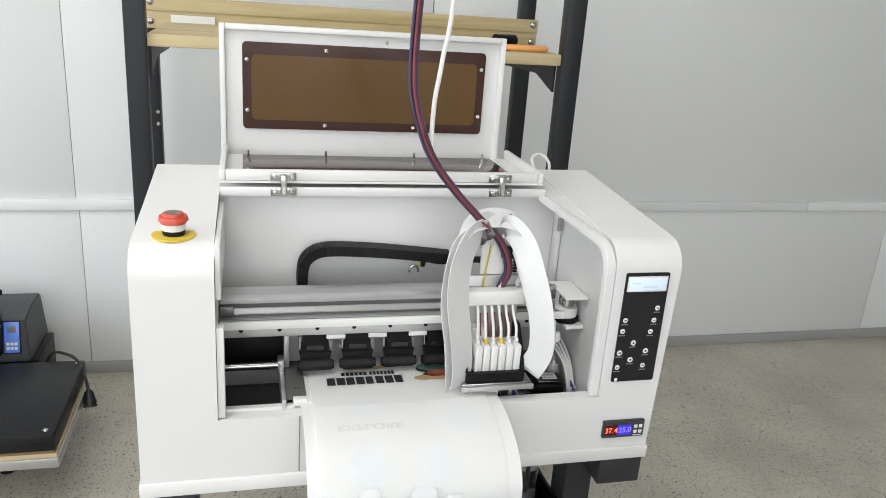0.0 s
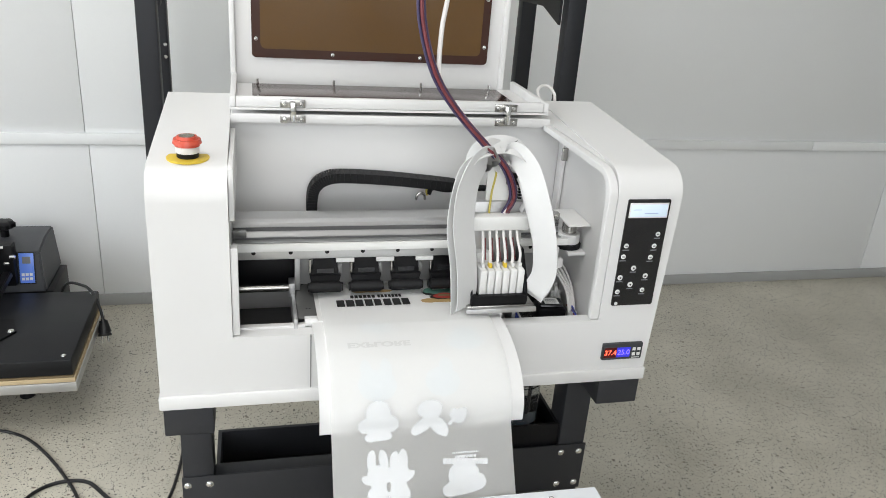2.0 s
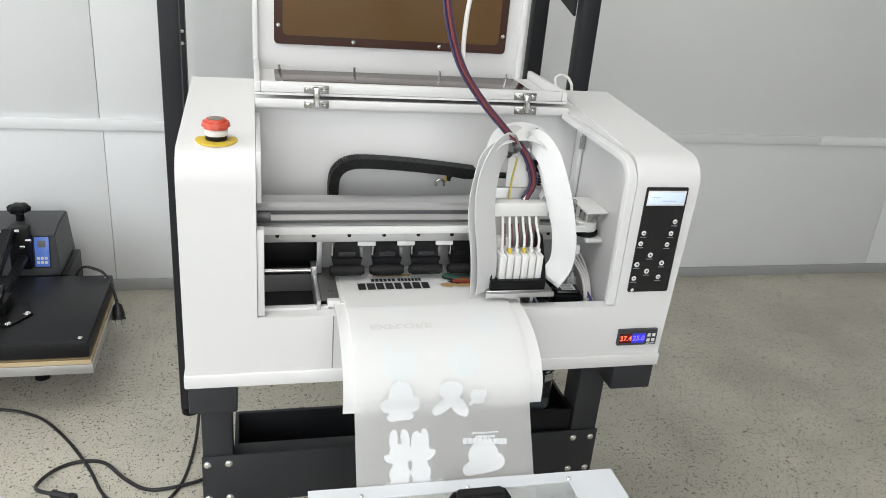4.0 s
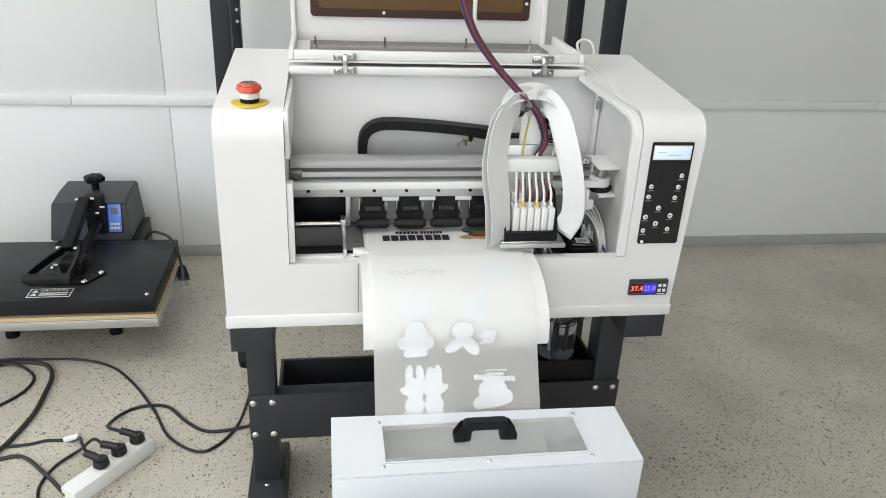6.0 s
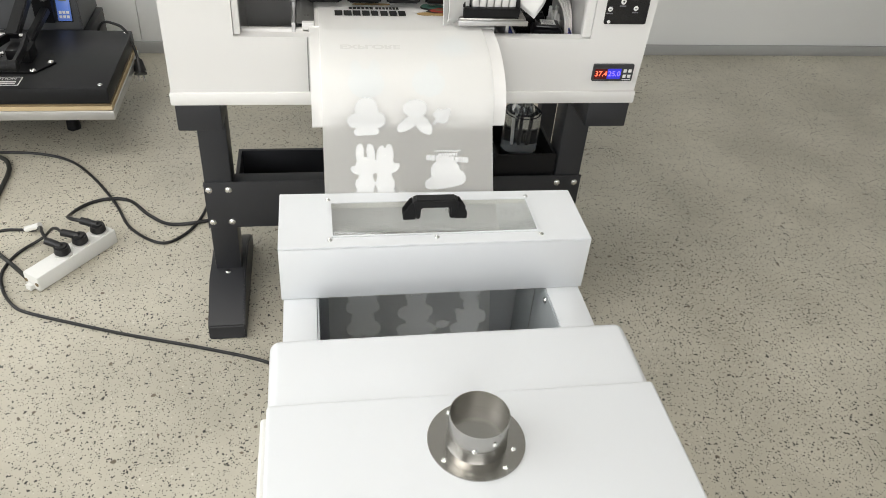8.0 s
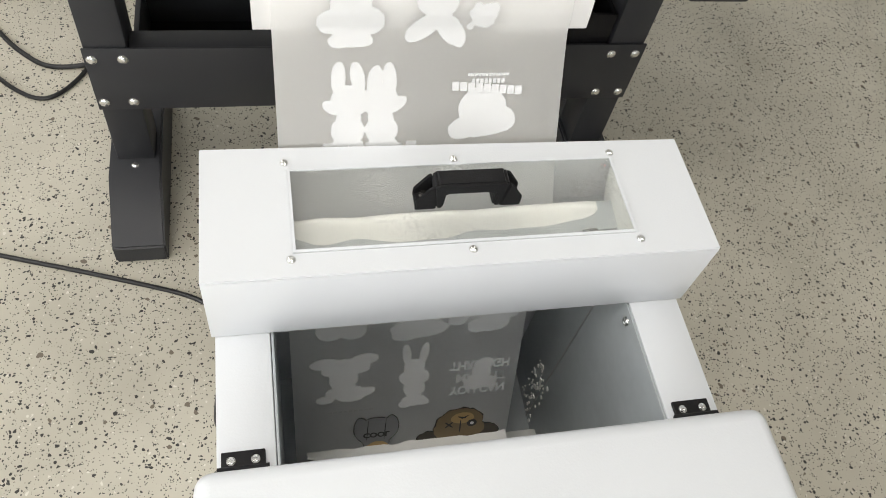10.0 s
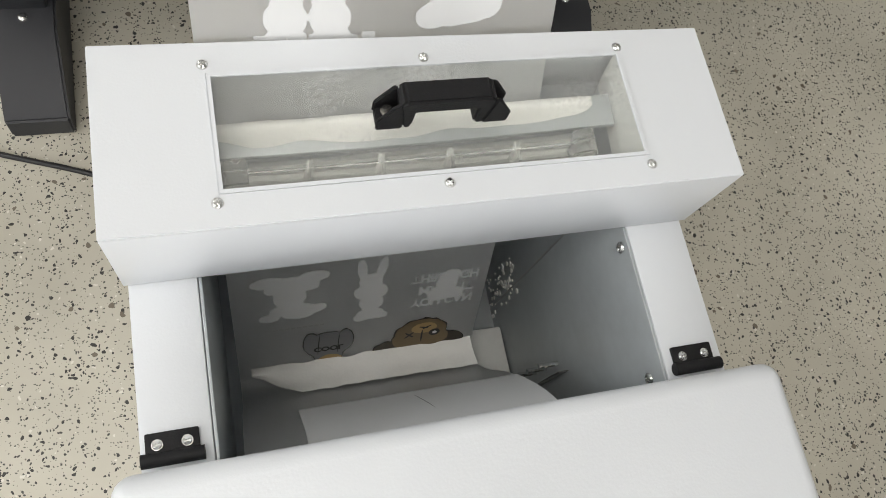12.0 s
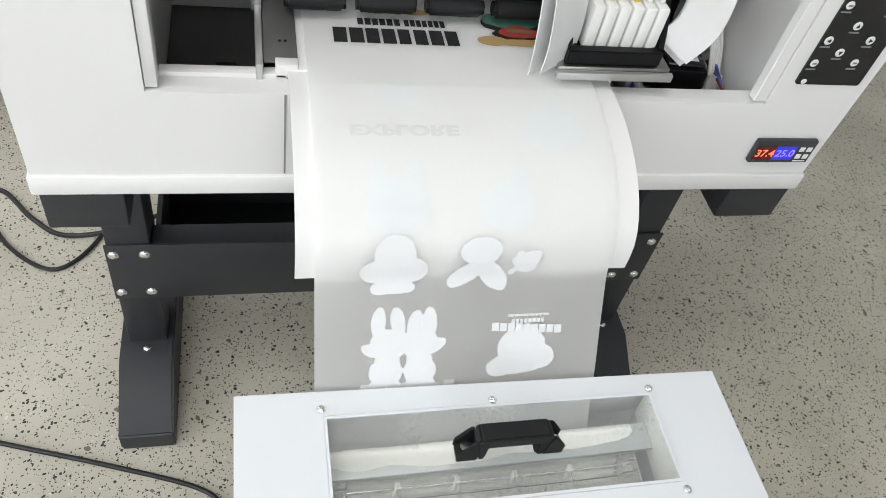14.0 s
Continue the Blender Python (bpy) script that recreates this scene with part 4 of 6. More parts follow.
def print_shape(label, u, y, z, patches, material=None, lift=0.0006, name="print", step=0.0011, wob=0.06):
    """One patch of ink on the film with a smooth outline: the union of ellipses (across, along, half sizes, turn)."""
    s0 = s_of(y, z)
    cells = [(p[0], p[1], p[2], p[3], math.cos(radians(p[4] if len(p) > 4 else 0)), math.sin(radians(p[4] if len(p) > 4 else 0))) for p in patches]
    reach = [max(c[2], c[3]) * 1.15 for c in cells]
    a0, a1 = min(c[0] - r for c, r in zip(cells, reach)), max(c[0] + r for c, r in zip(cells, reach))
    b0, b1 = min(c[1] - r for c, r in zip(cells, reach)), max(c[1] + r for c, r in zip(cells, reach))
    na, nb = int((a1 - a0) / step) + 2, int((b1 - b0) / step) + 2

    def depth(a, c):
        best = -1.0
        for p in cells:
            da, dc = a - p[0], c - p[1]
            best = max(best, 1 - math.hypot((da * p[4] + dc * p[5]) / p[2], (dc * p[4] - da * p[5]) / p[3]))
        return best + wob * noise.noise(Vector((a * 160 + u * 90, c * 160, z * 40)))
    val = [[depth(a0 + i * step, b0 + k * step) for k in range(nb)] for i in range(na)]
    b = bmesh.new()
    seen = {}

    def vert(i, k, f, along):
        key = (i, k, along) if f else (i, k)
        if key not in seen:
            a, c = i + (f if along == 0 else 0), k + (f if along == 1 else 0)
            seen[key] = b.verts.new(on_film(u + a0 + a * step, s0 + b0 + c * step, lift))
        return seen[key]
    for i in range(na - 1):
        for k in range(nb - 1):
            ring = ((i, k), (i + 1, k), (i + 1, k + 1), (i, k + 1))
            if max(val[p][q] for p, q in ring) <= 0:
                continue
            loop = []
            for (p, q), (p2, q2) in zip(ring, ring[1:] + ring[:1]):
                v0, v1 = val[p][q], val[p2][q2]
                if v0 > 0:
                    loop.append(vert(p, q, 0, 0))
                if (v0 > 0) != (v1 > 0):
                    lo, hi = ((p, q), (p2, q2)) if (p, q) < (p2, q2) else ((p2, q2), (p, q))
                    f = val[lo[0]][lo[1]] / (val[lo[0]][lo[1]] - val[hi[0]][hi[1]])
                    loop.append(vert(*lo, max(f, 1e-4), 0 if lo[0] != hi[0] else 1))
            if len(loop) > 2:
                b.faces.new(loop)
    return part(name, b, material or INK_WHITE, film, label)


def film_patch(name, label, u0, u1, sa, sb, material, lift=0.0006, ragged=0.0):
    """A straight-edged strip on the film from sa to sb along it."""
    b = bmesh.new()
    nu, ns = 24, max(2, int((sb - sa) / 0.004))
    rows = [[b.verts.new(on_film(u0 + (u1 - u0) * k / nu, sa + (sb - sa) * j / ns + ragged * noise.noise(Vector((k * 0.4, j * 0.6, 3))), lift)) for k in range(nu + 1)] for j in range(ns + 1)]
    for p, q in zip(rows, rows[1:]):
        for k in range(nu):
            b.faces.new((p[k], p[k + 1], q[k + 1], q[k]))
    return part(name, b, material, film, label)


def ink_bar(u0, u1, s, h, material, lift=0.0006, slant=0.0):
    b = bmesh.new()
    n = 4
    lo = [b.verts.new(on_film(u0 + (u1 - u0) * k / n, s - h / 2 + slant * k, lift)) for k in range(n + 1)]
    hi = [b.verts.new(on_film(u0 + (u1 - u0) * k / n, s + h / 2 + slant * k, lift)) for k in range(n + 1)]
    for k in range(n):
        b.faces.new((lo[k], lo[k + 1], hi[k + 1], hi[k]))
    return part("ink_bar", b, material, film, smooth=False)


white, dull = "matt white printed shape", "dull white printed shape"
faint = "faint white print on the film"
# row that comes over the edge of the white guide
print_shape(white, -0.091, -0.140, 0.615, [(0, -0.014, 0.018, 0.020), (-0.015, 0.003, 0.015, 0.012), (0.016, 0.002, 0.014, 0.013), (0, 0.008, 0.018, 0.012), (0, 0.019, 0.019, 0.0075), (-0.010, 0.021, 0.010, 0.006), (0.010, 0.020, 0.010, 0.006)])
print_shape(white, -0.014, -0.140, 0.615, [(0, -0.016, 0.019, 0.014), (-0.010, 0.007, 0.022, 0.0095, -36), (0.013, 0.010, 0.020, 0.0105, 50), (0.002, -0.004, 0.010, 0.010)])
print_shape(white, 0.029, -0.140, 0.615, [(0, -0.003, 0.0130, 0.0125), (-0.011, 0.007, 0.004, 0.003, -40), (0.008, -0.010, 0.006, 0.006), (-0.006, -0.010, 0.005, 0.006)], wob=0.30)
print_shape(faint, -0.090, -0.112, 0.662, [(0, 0, 0.028, 0.024), (-0.015, -0.024, 0.008, 0.018), (0.015, -0.024, 0.008, 0.018)], INK_FAINT)
print_shape(faint, 0.008, -0.112, 0.662, [(0, 0, 0.026, 0.022), (0.008, -0.022, 0.010, 0.016)], INK_FAINT)
print_shape(faint, 0.055, -0.050, 0.694, [(0, 0, 0.030, 0.020), (0.005, -0.018, 0.020, 0.014)], INK_FAINT)
print_shape(faint, -0.075, -0.012, 0.699, [(0, 0, 0.022, 0.012), (-0.02, -0.008, 0.010, 0.008)], INK_FAINT)
# two figures with long ears side by side, and a round head below lettering
print_shape(white, -0.078, -0.156, 0.578, [(-0.0245, 0.013, 0.0066, 0.015, 4), (-0.0070, 0.013, 0.0066, 0.015, -10), (0.0085, 0.015, 0.0066, 0.014, 12), (0.0225, 0.014, 0.0066, 0.015, -4),
                                               (-0.015, 0.035, 0.0175, 0.0155), (0.0135, 0.034, 0.0170, 0.0155), (-0.031, 0.040, 0.0095, 0.0058, 28), (0.0285, 0.038, 0.0115, 0.0058, -35), (-0.001, 0.038, 0.006, 0.006), (-0.016, 0.050, 0.0120, 0.006), (0.0140, 0.050, 0.0120, 0.006),
                                               (-0.017, 0.062, 0.0160, 0.0140), (0.0145, 0.062, 0.0155, 0.0140), (-0.025, 0.076, 0.008, 0.006), (-0.009, 0.076, 0.007, 0.005), (0.008, 0.076, 0.007, 0.005), (0.022, 0.076, 0.008, 0.006)])
print_shape(white, 0.034, -0.181, 0.536, [(0, -0.004, 0.0235, 0.0225), (-0.006, 0.012, 0.024, 0.0115), (-0.021, 0.015, 0.0125, 0.0100), (0.021, 0.006, 0.0125, 0.0120, 20), (0.004, 0.008, 0.024, 0.014)])
for i in range(9):
    ink_bar(0.0030 + i * 0.0077, 0.0098 + i * 0.0077, s_of(-0.1685, 0.5565) - 0.003 + 0.0006 * i, 0.0085, INK_WHITE, 0.0016)
for i in range(8):
    ink_bar(0.022 + i * 0.0041, 0.0252 + i * 0.0041, s_of(-0.166, 0.5625) - 0.001, 0.0042, INK_WHITE)
for i in range(12):
    ink_bar(0.018 + i * 0.0034, 0.0207 + i * 0.0034, s_of(-0.163, 0.567) - 0.0015, 0.0026, INK_WHITE)
for i in range(7):
    ink_bar(-0.118 + i * 0.0130, -0.108 + i * 0.0130, s_of(-0.198, 0.508) - 0.003, 0.010, INK_WHITE, slant=0.0006 * (i % 2))

# prints deeper down, inside the dryer
print_shape(dull, -0.103, -0.268, 0.326, [(-0.018, -0.040, 0.0150, 0.0130), (0.018, -0.040, 0.0130, 0.0150), (-0.012, -0.024, 0.012, 0.012, 30), (0.012, -0.024, 0.012, 0.012, -30), (0, -0.008, 0.028, 0.016), (0, 0.012, 0.019, 0.015), (-0.012, 0.030, 0.016, 0.014), (0.013, 0.030, 0.016, 0.014)])
print_shape(dull, -0.014, -0.268, 0.326, [(-0.0135, -0.036, 0.0060, 0.020), (0.0135, -0.036, 0.0060, 0.020), (0, -0.012, 0.0160, 0.014), (-0.016, 0.006, 0.016, 0.012), (0.014, 0.004, 0.014, 0.012), (0, 0.014, 0.022, 0.014), (0, 0.036, 0.034, 0.014), (-0.016, 0.045, 0.016, 0.008)])
print_shape(dull, 0.072, -0.268, 0.326, [(0.002, -0.040, 0.026, 0.010), (-0.022, -0.036, 0.010, 0.004, -15), (0.004, -0.024, 0.018, 0.014), (0.008, -0.004, 0.014, 0.014), (-0.012, 0.010, 0.010, 0.006, 40), (0.008, 0.018, 0.026, 0.016), (-0.004, 0.037, 0.025, 0.012), (-0.020, 0.044, 0.009, 0.005, 20)])
print_shape(dull, 0.030, -0.279, 0.299, [(0, 0, 0.011, 0.007), (0.011, -0.003, 0.004, 0.002, -20)])
print_shape(dull, -0.098, -0.2955, 0.2575, [(-0.024, 0.005, 0.017, 0.0085, -6), (0.022, 0.002, 0.017, 0.0085, -6), (0.000, 0.010, 0.028, 0.011), (-0.002, 0.030, 0.017, 0.020), (-0.012, 0.018, 0.016, 0.008), (0.010, 0.016, 0.018, 0.008), (0.000, 0.053, 0.024, 0.011),
                                               (-0.024, 0.063, 0.011, 0.0065), (0.022, 0.055, 0.014, 0.0070, -15), (0.006, 0.062, 0.016, 0.007)])
print_shape(dull, -0.016, -0.292, 0.265, [(-0.0105, 0.010, 0.0052, 0.017, -6), (0.0100, 0.010, 0.0052, 0.018, 8), (-0.001, 0.030, 0.0125, 0.013), (0.000, 0.047, 0.0185, 0.014), (0.001, 0.066, 0.0130, 0.014), (0.001, 0.086, 0.0155, 0.0100), (-0.010, 0.092, 0.008, 0.006), (0.012, 0.090, 0.009, 0.006)])
print_shape(dull, 0.066, -0.3035, 0.237, [(0.004, 0.002, 0.010, 0.008), (0.000, 0.016, 0.012, 0.014), (-0.006, 0.034, 0.014, 0.012), (0.008, 0.034, 0.013, 0.010)], lift=0.0022)
for i in range(9):
    ink_bar(-0.119 + i * 0.0062, -0.1145 + i * 0.0062, s_of(-0.327, 0.178), 0.0030, INK_PALE)


def film_words(words, u, y, z, size, material, lift=0.0030, width=0.0):
    """Lettering printed bottom up, so that it reads mirrored on the film."""
    s = s_of(y, z)
    p, q = on_film(u, s - 0.006, lift), on_film(u, s + 0.006, lift)
    down = (q - p).normalized()
    m = Matrix.Translation((p + q) / 2) @ Matrix(((1, 0, 0, 0), (0, down.y, -down.z, 0), (0, down.z, down.y, 0), (0, 0, 0, 1)))
    ob = text_mesh("lettering", words, size, m, material, film, 0.045)
    if width:
        wide = max(v.co.x for v in ob.data.vertices) - min(v.co.x for v in ob.data.vertices)
        for v in ob.data.vertices:
            v.co.x = u + (v.co.x - u) * width / wide
    return ob


film_words("THROUGH", 0.0635, -0.3045, 0.2345, 0.0185, INK_WHITE, width=0.074)
film_words("MAKE IT", 0.0660, -0.3120, 0.2150, 0.0185, INK_WHITE, width=0.062)
film_words("YOU CAN", 0.0640, -0.3195, 0.1960, 0.0185, INK_WHITE, width=0.070)
film_words("EXPLORE", -0.080, -0.052, 0.694, 0.0150, INK_PALE, width=0.096)
vest = [(0, 0.004, 0.021, 0.024), (-0.019, -0.006, 0.0085, 0.020), (0.019, -0.006, 0.0085, 0.020), (0, -0.012, 0.020, 0.012), (0, 0.020, 0.016, 0.016)]
print_shape("grey cartoon-like vest print outlined in black", -0.060, -0.342, 0.140, [(p[0], p[1], p[2] + 0.0012, p[3] + 0.0012) for p in vest], INK_BLACK, 0.0005)
print_shape("grey printed shape", -0.060, -0.342, 0.140, vest, INK_GREY, 0.0009)
for du in (-0.011, 0.011):
    print_shape("black seam of the print", -0.060 + du, -0.342, 0.140, [(0, -0.002, 0.0006, 0.020, 3)], INK_BLACK, 0.0013, step=0.0006, wob=0.0)
print_shape("olive lower part of the print", -0.058, -0.3525, 0.1135, [(0, 0, 0.014, 0.010)], INK_TAN, 0.0013)
film_words("COOL", -0.060, -0.344, 0.135, 0.0115, INK_BLACK, 0.0017)
bear = [(0, 0, 0.030, 0.026), (0, 0.012, 0.034, 0.020)]
ears = [(-0.038, 0.026, 0.017, 0.015), (0.036, 0.022, 0.017, 0.015)]
print_shape("brown printed shape with a black outline", 0.047, -0.343, 0.139, [(p[0], p[1], p[2] + 0.0013, p[3] + 0.0013) for p in bear + ears], INK_BLACK, 0.0005, wob=0.10)
for lobe in ears:
    print_shape("dark brown side lobe of the print", 0.047, -0.343, 0.139, [lobe], INK_DARK, 0.0009)
print_shape("brown printed shape", 0.047, -0.343, 0.139, bear, INK_BROWN, 0.0011)
print_shape("paler round patch in the print", 0.050, -0.340, 0.147, [(0, 0, 0.015, 0.010)], INK_TAN, 0.0014)
print_shape("black marks in the print", 0.047, -0.343, 0.139, [(0.016, 0.002, 0.0065, 0.0065), (-0.014, 0.002, 0.0075, 0.0013, 45), (-0.014, 0.002, 0.0075, 0.0013, -45), (0.002, -0.010, 0.006, 0.0012, 20), (0.006, -0.010, 0.006, 0.0012, -30), (0.001, 0.006, 0.0010, 0.012)], INK_BLACK, 0.0018, step=0.0007, wob=0.0)
print_shape("pale spot in the print", 0.063, -0.343, 0.137, [(0, 0, 0.0028, 0.0028)], INK_WHITE, 0.0022)
# broad white print where the film climbs out of the dip
film_patch("print", "broad white rectangular print", -0.108, 0.113, s_of(-0.424, 0.244), s_of(-0.50, 0.382), INK_WHITE)
print_shape("thin dark crease across the print", 0.004, -0.440, 0.288, [(0, 0, 0.0005, 0.030, -8)], INK_GREY, 0.0012, step=0.0006, wob=0.0)

# fresh prints on the flat bed
for i, wide in enumerate((0.0128, 0.0132, 0.0126, 0.0128, 0.0116, 0.0126, 0.0128, 0.0124)):
    ink_bar(-0.131 + i * 0.0156, -0.131 + i * 0.0156 + wide, s_of(0.075, 0.702), 0.024, INK_BLACK)
for i in range(6):
    ink_bar(-0.106 + i * 0.0072, -0.1005 + i * 0.0072, s_of(0.098, 0.702), 0.011, INK_BLACK)
for i in range(7):
    ink_bar(-0.060 + i * 0.0060, -0.0555 + i * 0.0060, s_of(0.098, 0.702), 0.011, INK_BLACK)
print_shape("small brown printed emblem", -0.066, 0.118, 0.702, [(0, 0, 0.012, 0.006), (-0.020, 0.001, 0.014, 0.005), (0.020, 0.001, 0.014, 0.005)], INK_TAN)
print_shape("dark centre of the emblem", -0.066, 0.118, 0.702, [(0, 0, 0.006, 0.003), (-0.010, 0.002, 0.004, 0.002), (0.010, 0.002, 0.004, 0.002)], INK_BROWN, 0.0012)
print_shape("dark outline of the print", 0.054, 0.100, 0.702, [(0, 0, 0.029, 0.013), (-0.024, -0.006, 0.010, 0.012, 30), (0, 0.014, 0.026, 0.010)], INK_BLACK, 0.0005)
print_shape("tan printed band", 0.056, 0.076, 0.702, [(-0.030, 0.002, 0.016, 0.008), (0.030, 0.002, 0.016, 0.008), (0, 0.004, 0.03, 0.006)], INK_TAN)
print_shape("teal printed shape", 0.054, 0.105, 0.702, [(0, 0, 0.026, 0.010), (-0.024, -0.006, 0.008, 0.010, 30), (0.018, -0.006, 0.012, 0.007)], INK_TEAL, 0.0010)
print_shape("red and brown printed shape", 0.056, 0.088, 0.702, [(0, 0, 0.022, 0.009), (0, -0.006, 0.012, 0.006)], INK_RED, 0.0014)
print_shape("brown printed shape", 0.056, 0.090, 0.702, [(-0.004, 0, 0.009, 0.004), (0.008, 0.001, 0.007, 0.003)], INK_BROWN, 0.0020)


# ---- the stand under the printer ----
def build_stand():
    st = thing("printer_stand", "anthracite steel stand with splayed feet and bolted crossbar", "stand")
    for sx in (-1, 1):
        x0, x1 = (-0.403, -0.328) if sx < 0 else (0.325, 0.403)
        part("top_rail", box(x0, x1, 0.0, 0.395, 0.519, 0.568, 0.003), ANTHRACITE, st)
        c0, c1 = (-0.398, -0.343) if sx < 0 else (0.341, 0.397)
        part("column", box(c0, c1, 0.153, 0.215, 0.070, 0.5185, 0.003), ANTHRACITE, st)
        f0, f1 = (-0.410, -0.333) if sx < 0 else (0.333, 0.410)
        foot = [(0.022, 0.0), (0.022, 0.038), (0.120, 0.092), (0.250, 0.092), (0.350, 0.038), (0.350, 0.0)]
        part("foot", prism(foot, "x", f0, f1, 0.003), ANTHRACITE, st)
        part("gusset", prism([(0.153, 0.5185), (0.153, 0.46), (0.145, 0.5185)], "x", c0 + 0.050, c1 + 0.002, 0), ANTHRACITE, st)
        for dx in (-0.371 - 0.019, -0.371 + 0.020) if sx < 0 else (0.347, 0.386):
            for z in (0.300, 0.220):
                screw("bolt", (dx, 0.1485, z), (0, -1, 0), 0.0068, st, CHROME, False)
        screw("bolt", ((f0 + f1) / 2, 0.140, 0.0925), (0, 0, 1), 0.006, st, CHROME, False)
    part("crossbar", box(-0.4, 0.4, 0.149, 0.1525, 0.205, 0.318, 0.001), ANTHRACITE, st)
    part("crossbar", box(-0.342, 0.340, 0.153, 0.190, 0.210, 0.314, 0.002), ANTHRACITE, st)
    part("trough", frame_plate(-0.342, 0.340, 0.191, 0.33, -0.335, 0.333, 0.198, 0.322, 0.215, 0.290, "z"), ANTHRACITE, st, "long dark trough behind the crossbar")
    part("trough_floor", box(-0.342, 0.340, 0.191, 0.33, 0.208, 0.2148, 0), BLACK, st)
    return st


build_stand()
wt = thing("bottle_tray", "small black tray on the stand holding a bottle", "tray")
part("tray", frame_plate(0.205, 0.338, 0.158, 0.290, 0.211, 0.332, 0.164, 0.284, 0.322, 0.366, "z"), BLACK, wt)
part("tray_floor", box(0.205, 0.338, 0.158, 0.290, 0.3145, 0.3217, 0), BLACK, wt)
wb = thing("waste_bottle", "clear plastic waste ink bottle with tubes, partly filled", "bottle")
part("bottle", prism(arc(0.270, 0.222, 0.040, 0, 345, 23), "z", 0.3222, 0.440, 0.004), BOTTLE, wb)
part("waste_ink", cyl((0.270, 0.222, 0.3235), (0.270, 0.222, 0.350), 0.037, seg=24), mat("dark_waste_ink", (0.03, 0.06, 0.09), 0.2), wb)
part("collar", cyl((0.270, 0.222, 0.4405), (0.270, 0.222, 0.456), 0.026, 0.020, 24), BOTTLE, wb)
for dx, m in ((-0.02, WHITE_WIRE), (0.0, RUBBER), (0.022, RUBBER)):
    part("tube", sweep([(0.270 + dx * 0.6, 0.222, 0.36), (0.270 + dx * 0.8, 0.222, 0.456), (0.268 + dx * 1.4, 0.21, 0.52), (0.262 + dx * 1.8, 0.21, 0.568)], 0.003, 8), m, wb)


# ---- the powder dryer ----
DX0, DX1, LX0, LX1 = -0.226, 0.232, -0.174, 0.176
HX0, HX1, HY0, HY1, HZ0, HZ1 = -0.229, 0.236, -0.338, -0.197, 0.421, 0.516


def build_dryer():
    d = thing("powder_dryer", "white powder-coated film dryer with hood, open bin and steel flue", "dryer")
    # side boxes, back wall with the film slot, and the front oven
    for a, b_ in ((DX0, LX0 - 0.003), (LX1 + 0.003, DX1)):
        part("side_wall", box(a, b_, -1.02, HY1 - 0.001, 0.012, 0.4205, 0.002), WHITE_DRYER, d)
    part("back_wall", box(LX0 - 0.002, LX1 + 0.002, -0.204, -0.199, 0.012, 0.33, 0.001), WHITE_DRYER, d)
    part("back_wall", box(LX0 - 0.002, LX1 + 0.002, -0.204, -0.199, 0.3305, 0.4205, 0.001), WHITE_DRYER, d)
    part("front_wall", box(LX0 - 0.002, LX1 + 0.002, -1.02, -1.00, 0.012, 0.4205, 0.001), WHITE_DRYER, d)
    part("bin_floor", box(LX0 - 0.002, LX1 + 0.002, -0.999, -0.2045, 0.010, 0.014, 0), GALV, d, "galvanised bin floor")
    for a, b_ in ((LX0 - 0.0025, LX0), (LX1, LX1 + 0.0025)):
        part("bin_liner", box(a, b_, -0.998, -0.205, 0.0145, 0.4195, 0.0005), GALV, d, "galvanised bin side")
    part("liner_seam", box(LX1 - 0.0012, LX1 - 0.0002, -0.300, -0.298, 0.0145, 0.42, 0), ALU, d)
    part("bin_partition", box(LX0, LX1, -0.700, -0.696, 0.0145, 0.4195, 0), GALV, d)
    for x in (DX0 + 0.03, DX1 - 0.03):
        for y in (-0.26, -0.96):
            part("foot", cyl((x, y, 0.0), (x, y, 0.0118), 0.018, seg=18), RUBBER, d)
    # hood with a window
    hd = new("hood")
    hd.parent = d
    b = frame_plate(HX0, HX1, HY0, HY1, -0.153, 0.160, -0.314, -0.224, HZ1 - 0.003, HZ1, "z", 0.0008)
    back = box(HX0, HX1, HY1 - 0.003, HY1, HZ0, 0.496, 0.0008)
    for v in b.verts[:] + back.verts[:]:
        if v.co.y > -0.215:
            v.co.y -= 0.0075 * (v.co.x - HX0) / (HX1 - HX0)
    part("top", b, WHITE_DRYER, hd)
    part("front", box(HX0, HX1, HY0, HY0 + 0.003, HZ0, HZ1 - 0.0032, 0.0008), WHITE_DRYER, hd)
    part("back", back, WHITE_DRYER, hd)
    for a, b_ in ((HX0, HX0 + 0.003), (HX1 - 0.003, HX1)):
        part("side", box(a, b_, HY0 + 0.0032, HY1 - (0.0108 if a > 0 else 0.0032), HZ0, HZ1 - 0.0032, 0.0008), WHITE_DRYER, hd)
    part("inner_wall", box(-0.170, 0.170, HY1 - 0.0125, HY1 - 0.0115, 0.485, 0.5125, 0), LINER_PALE, hd)
    part("inner_wall", box(-0.170, 0.172, HY0 + 0.004, HY0 + 0.0075, 0.424, 0.512, 0), LINER_PALE, hd)
    for a in (-0.1735, 0.172):
        part("inner_wall", box(a, a + 0.0015, HY0 + 0.004, HY1 - 0.013, 0.4225, 0.512, 0), LINER_PALE, hd)
    w = part("window_pane", box(-0.1525, 0.1595, -0.3135, -0.2245, HZ1 - 0.0035, HZ1 - 0.0005, 0.0003), CLEAR, hd, "dusty clear acrylic window")
    w.visible_shadow = False
    part("window_bead", frame_plate(-0.153, 0.160, -0.314, -0.224, -0.1505, 0.1575, -0.3115, -0.2265, HZ1 - 0.0004, HZ1 + 0.0012, "z"), WHITE_DRYER, hd)
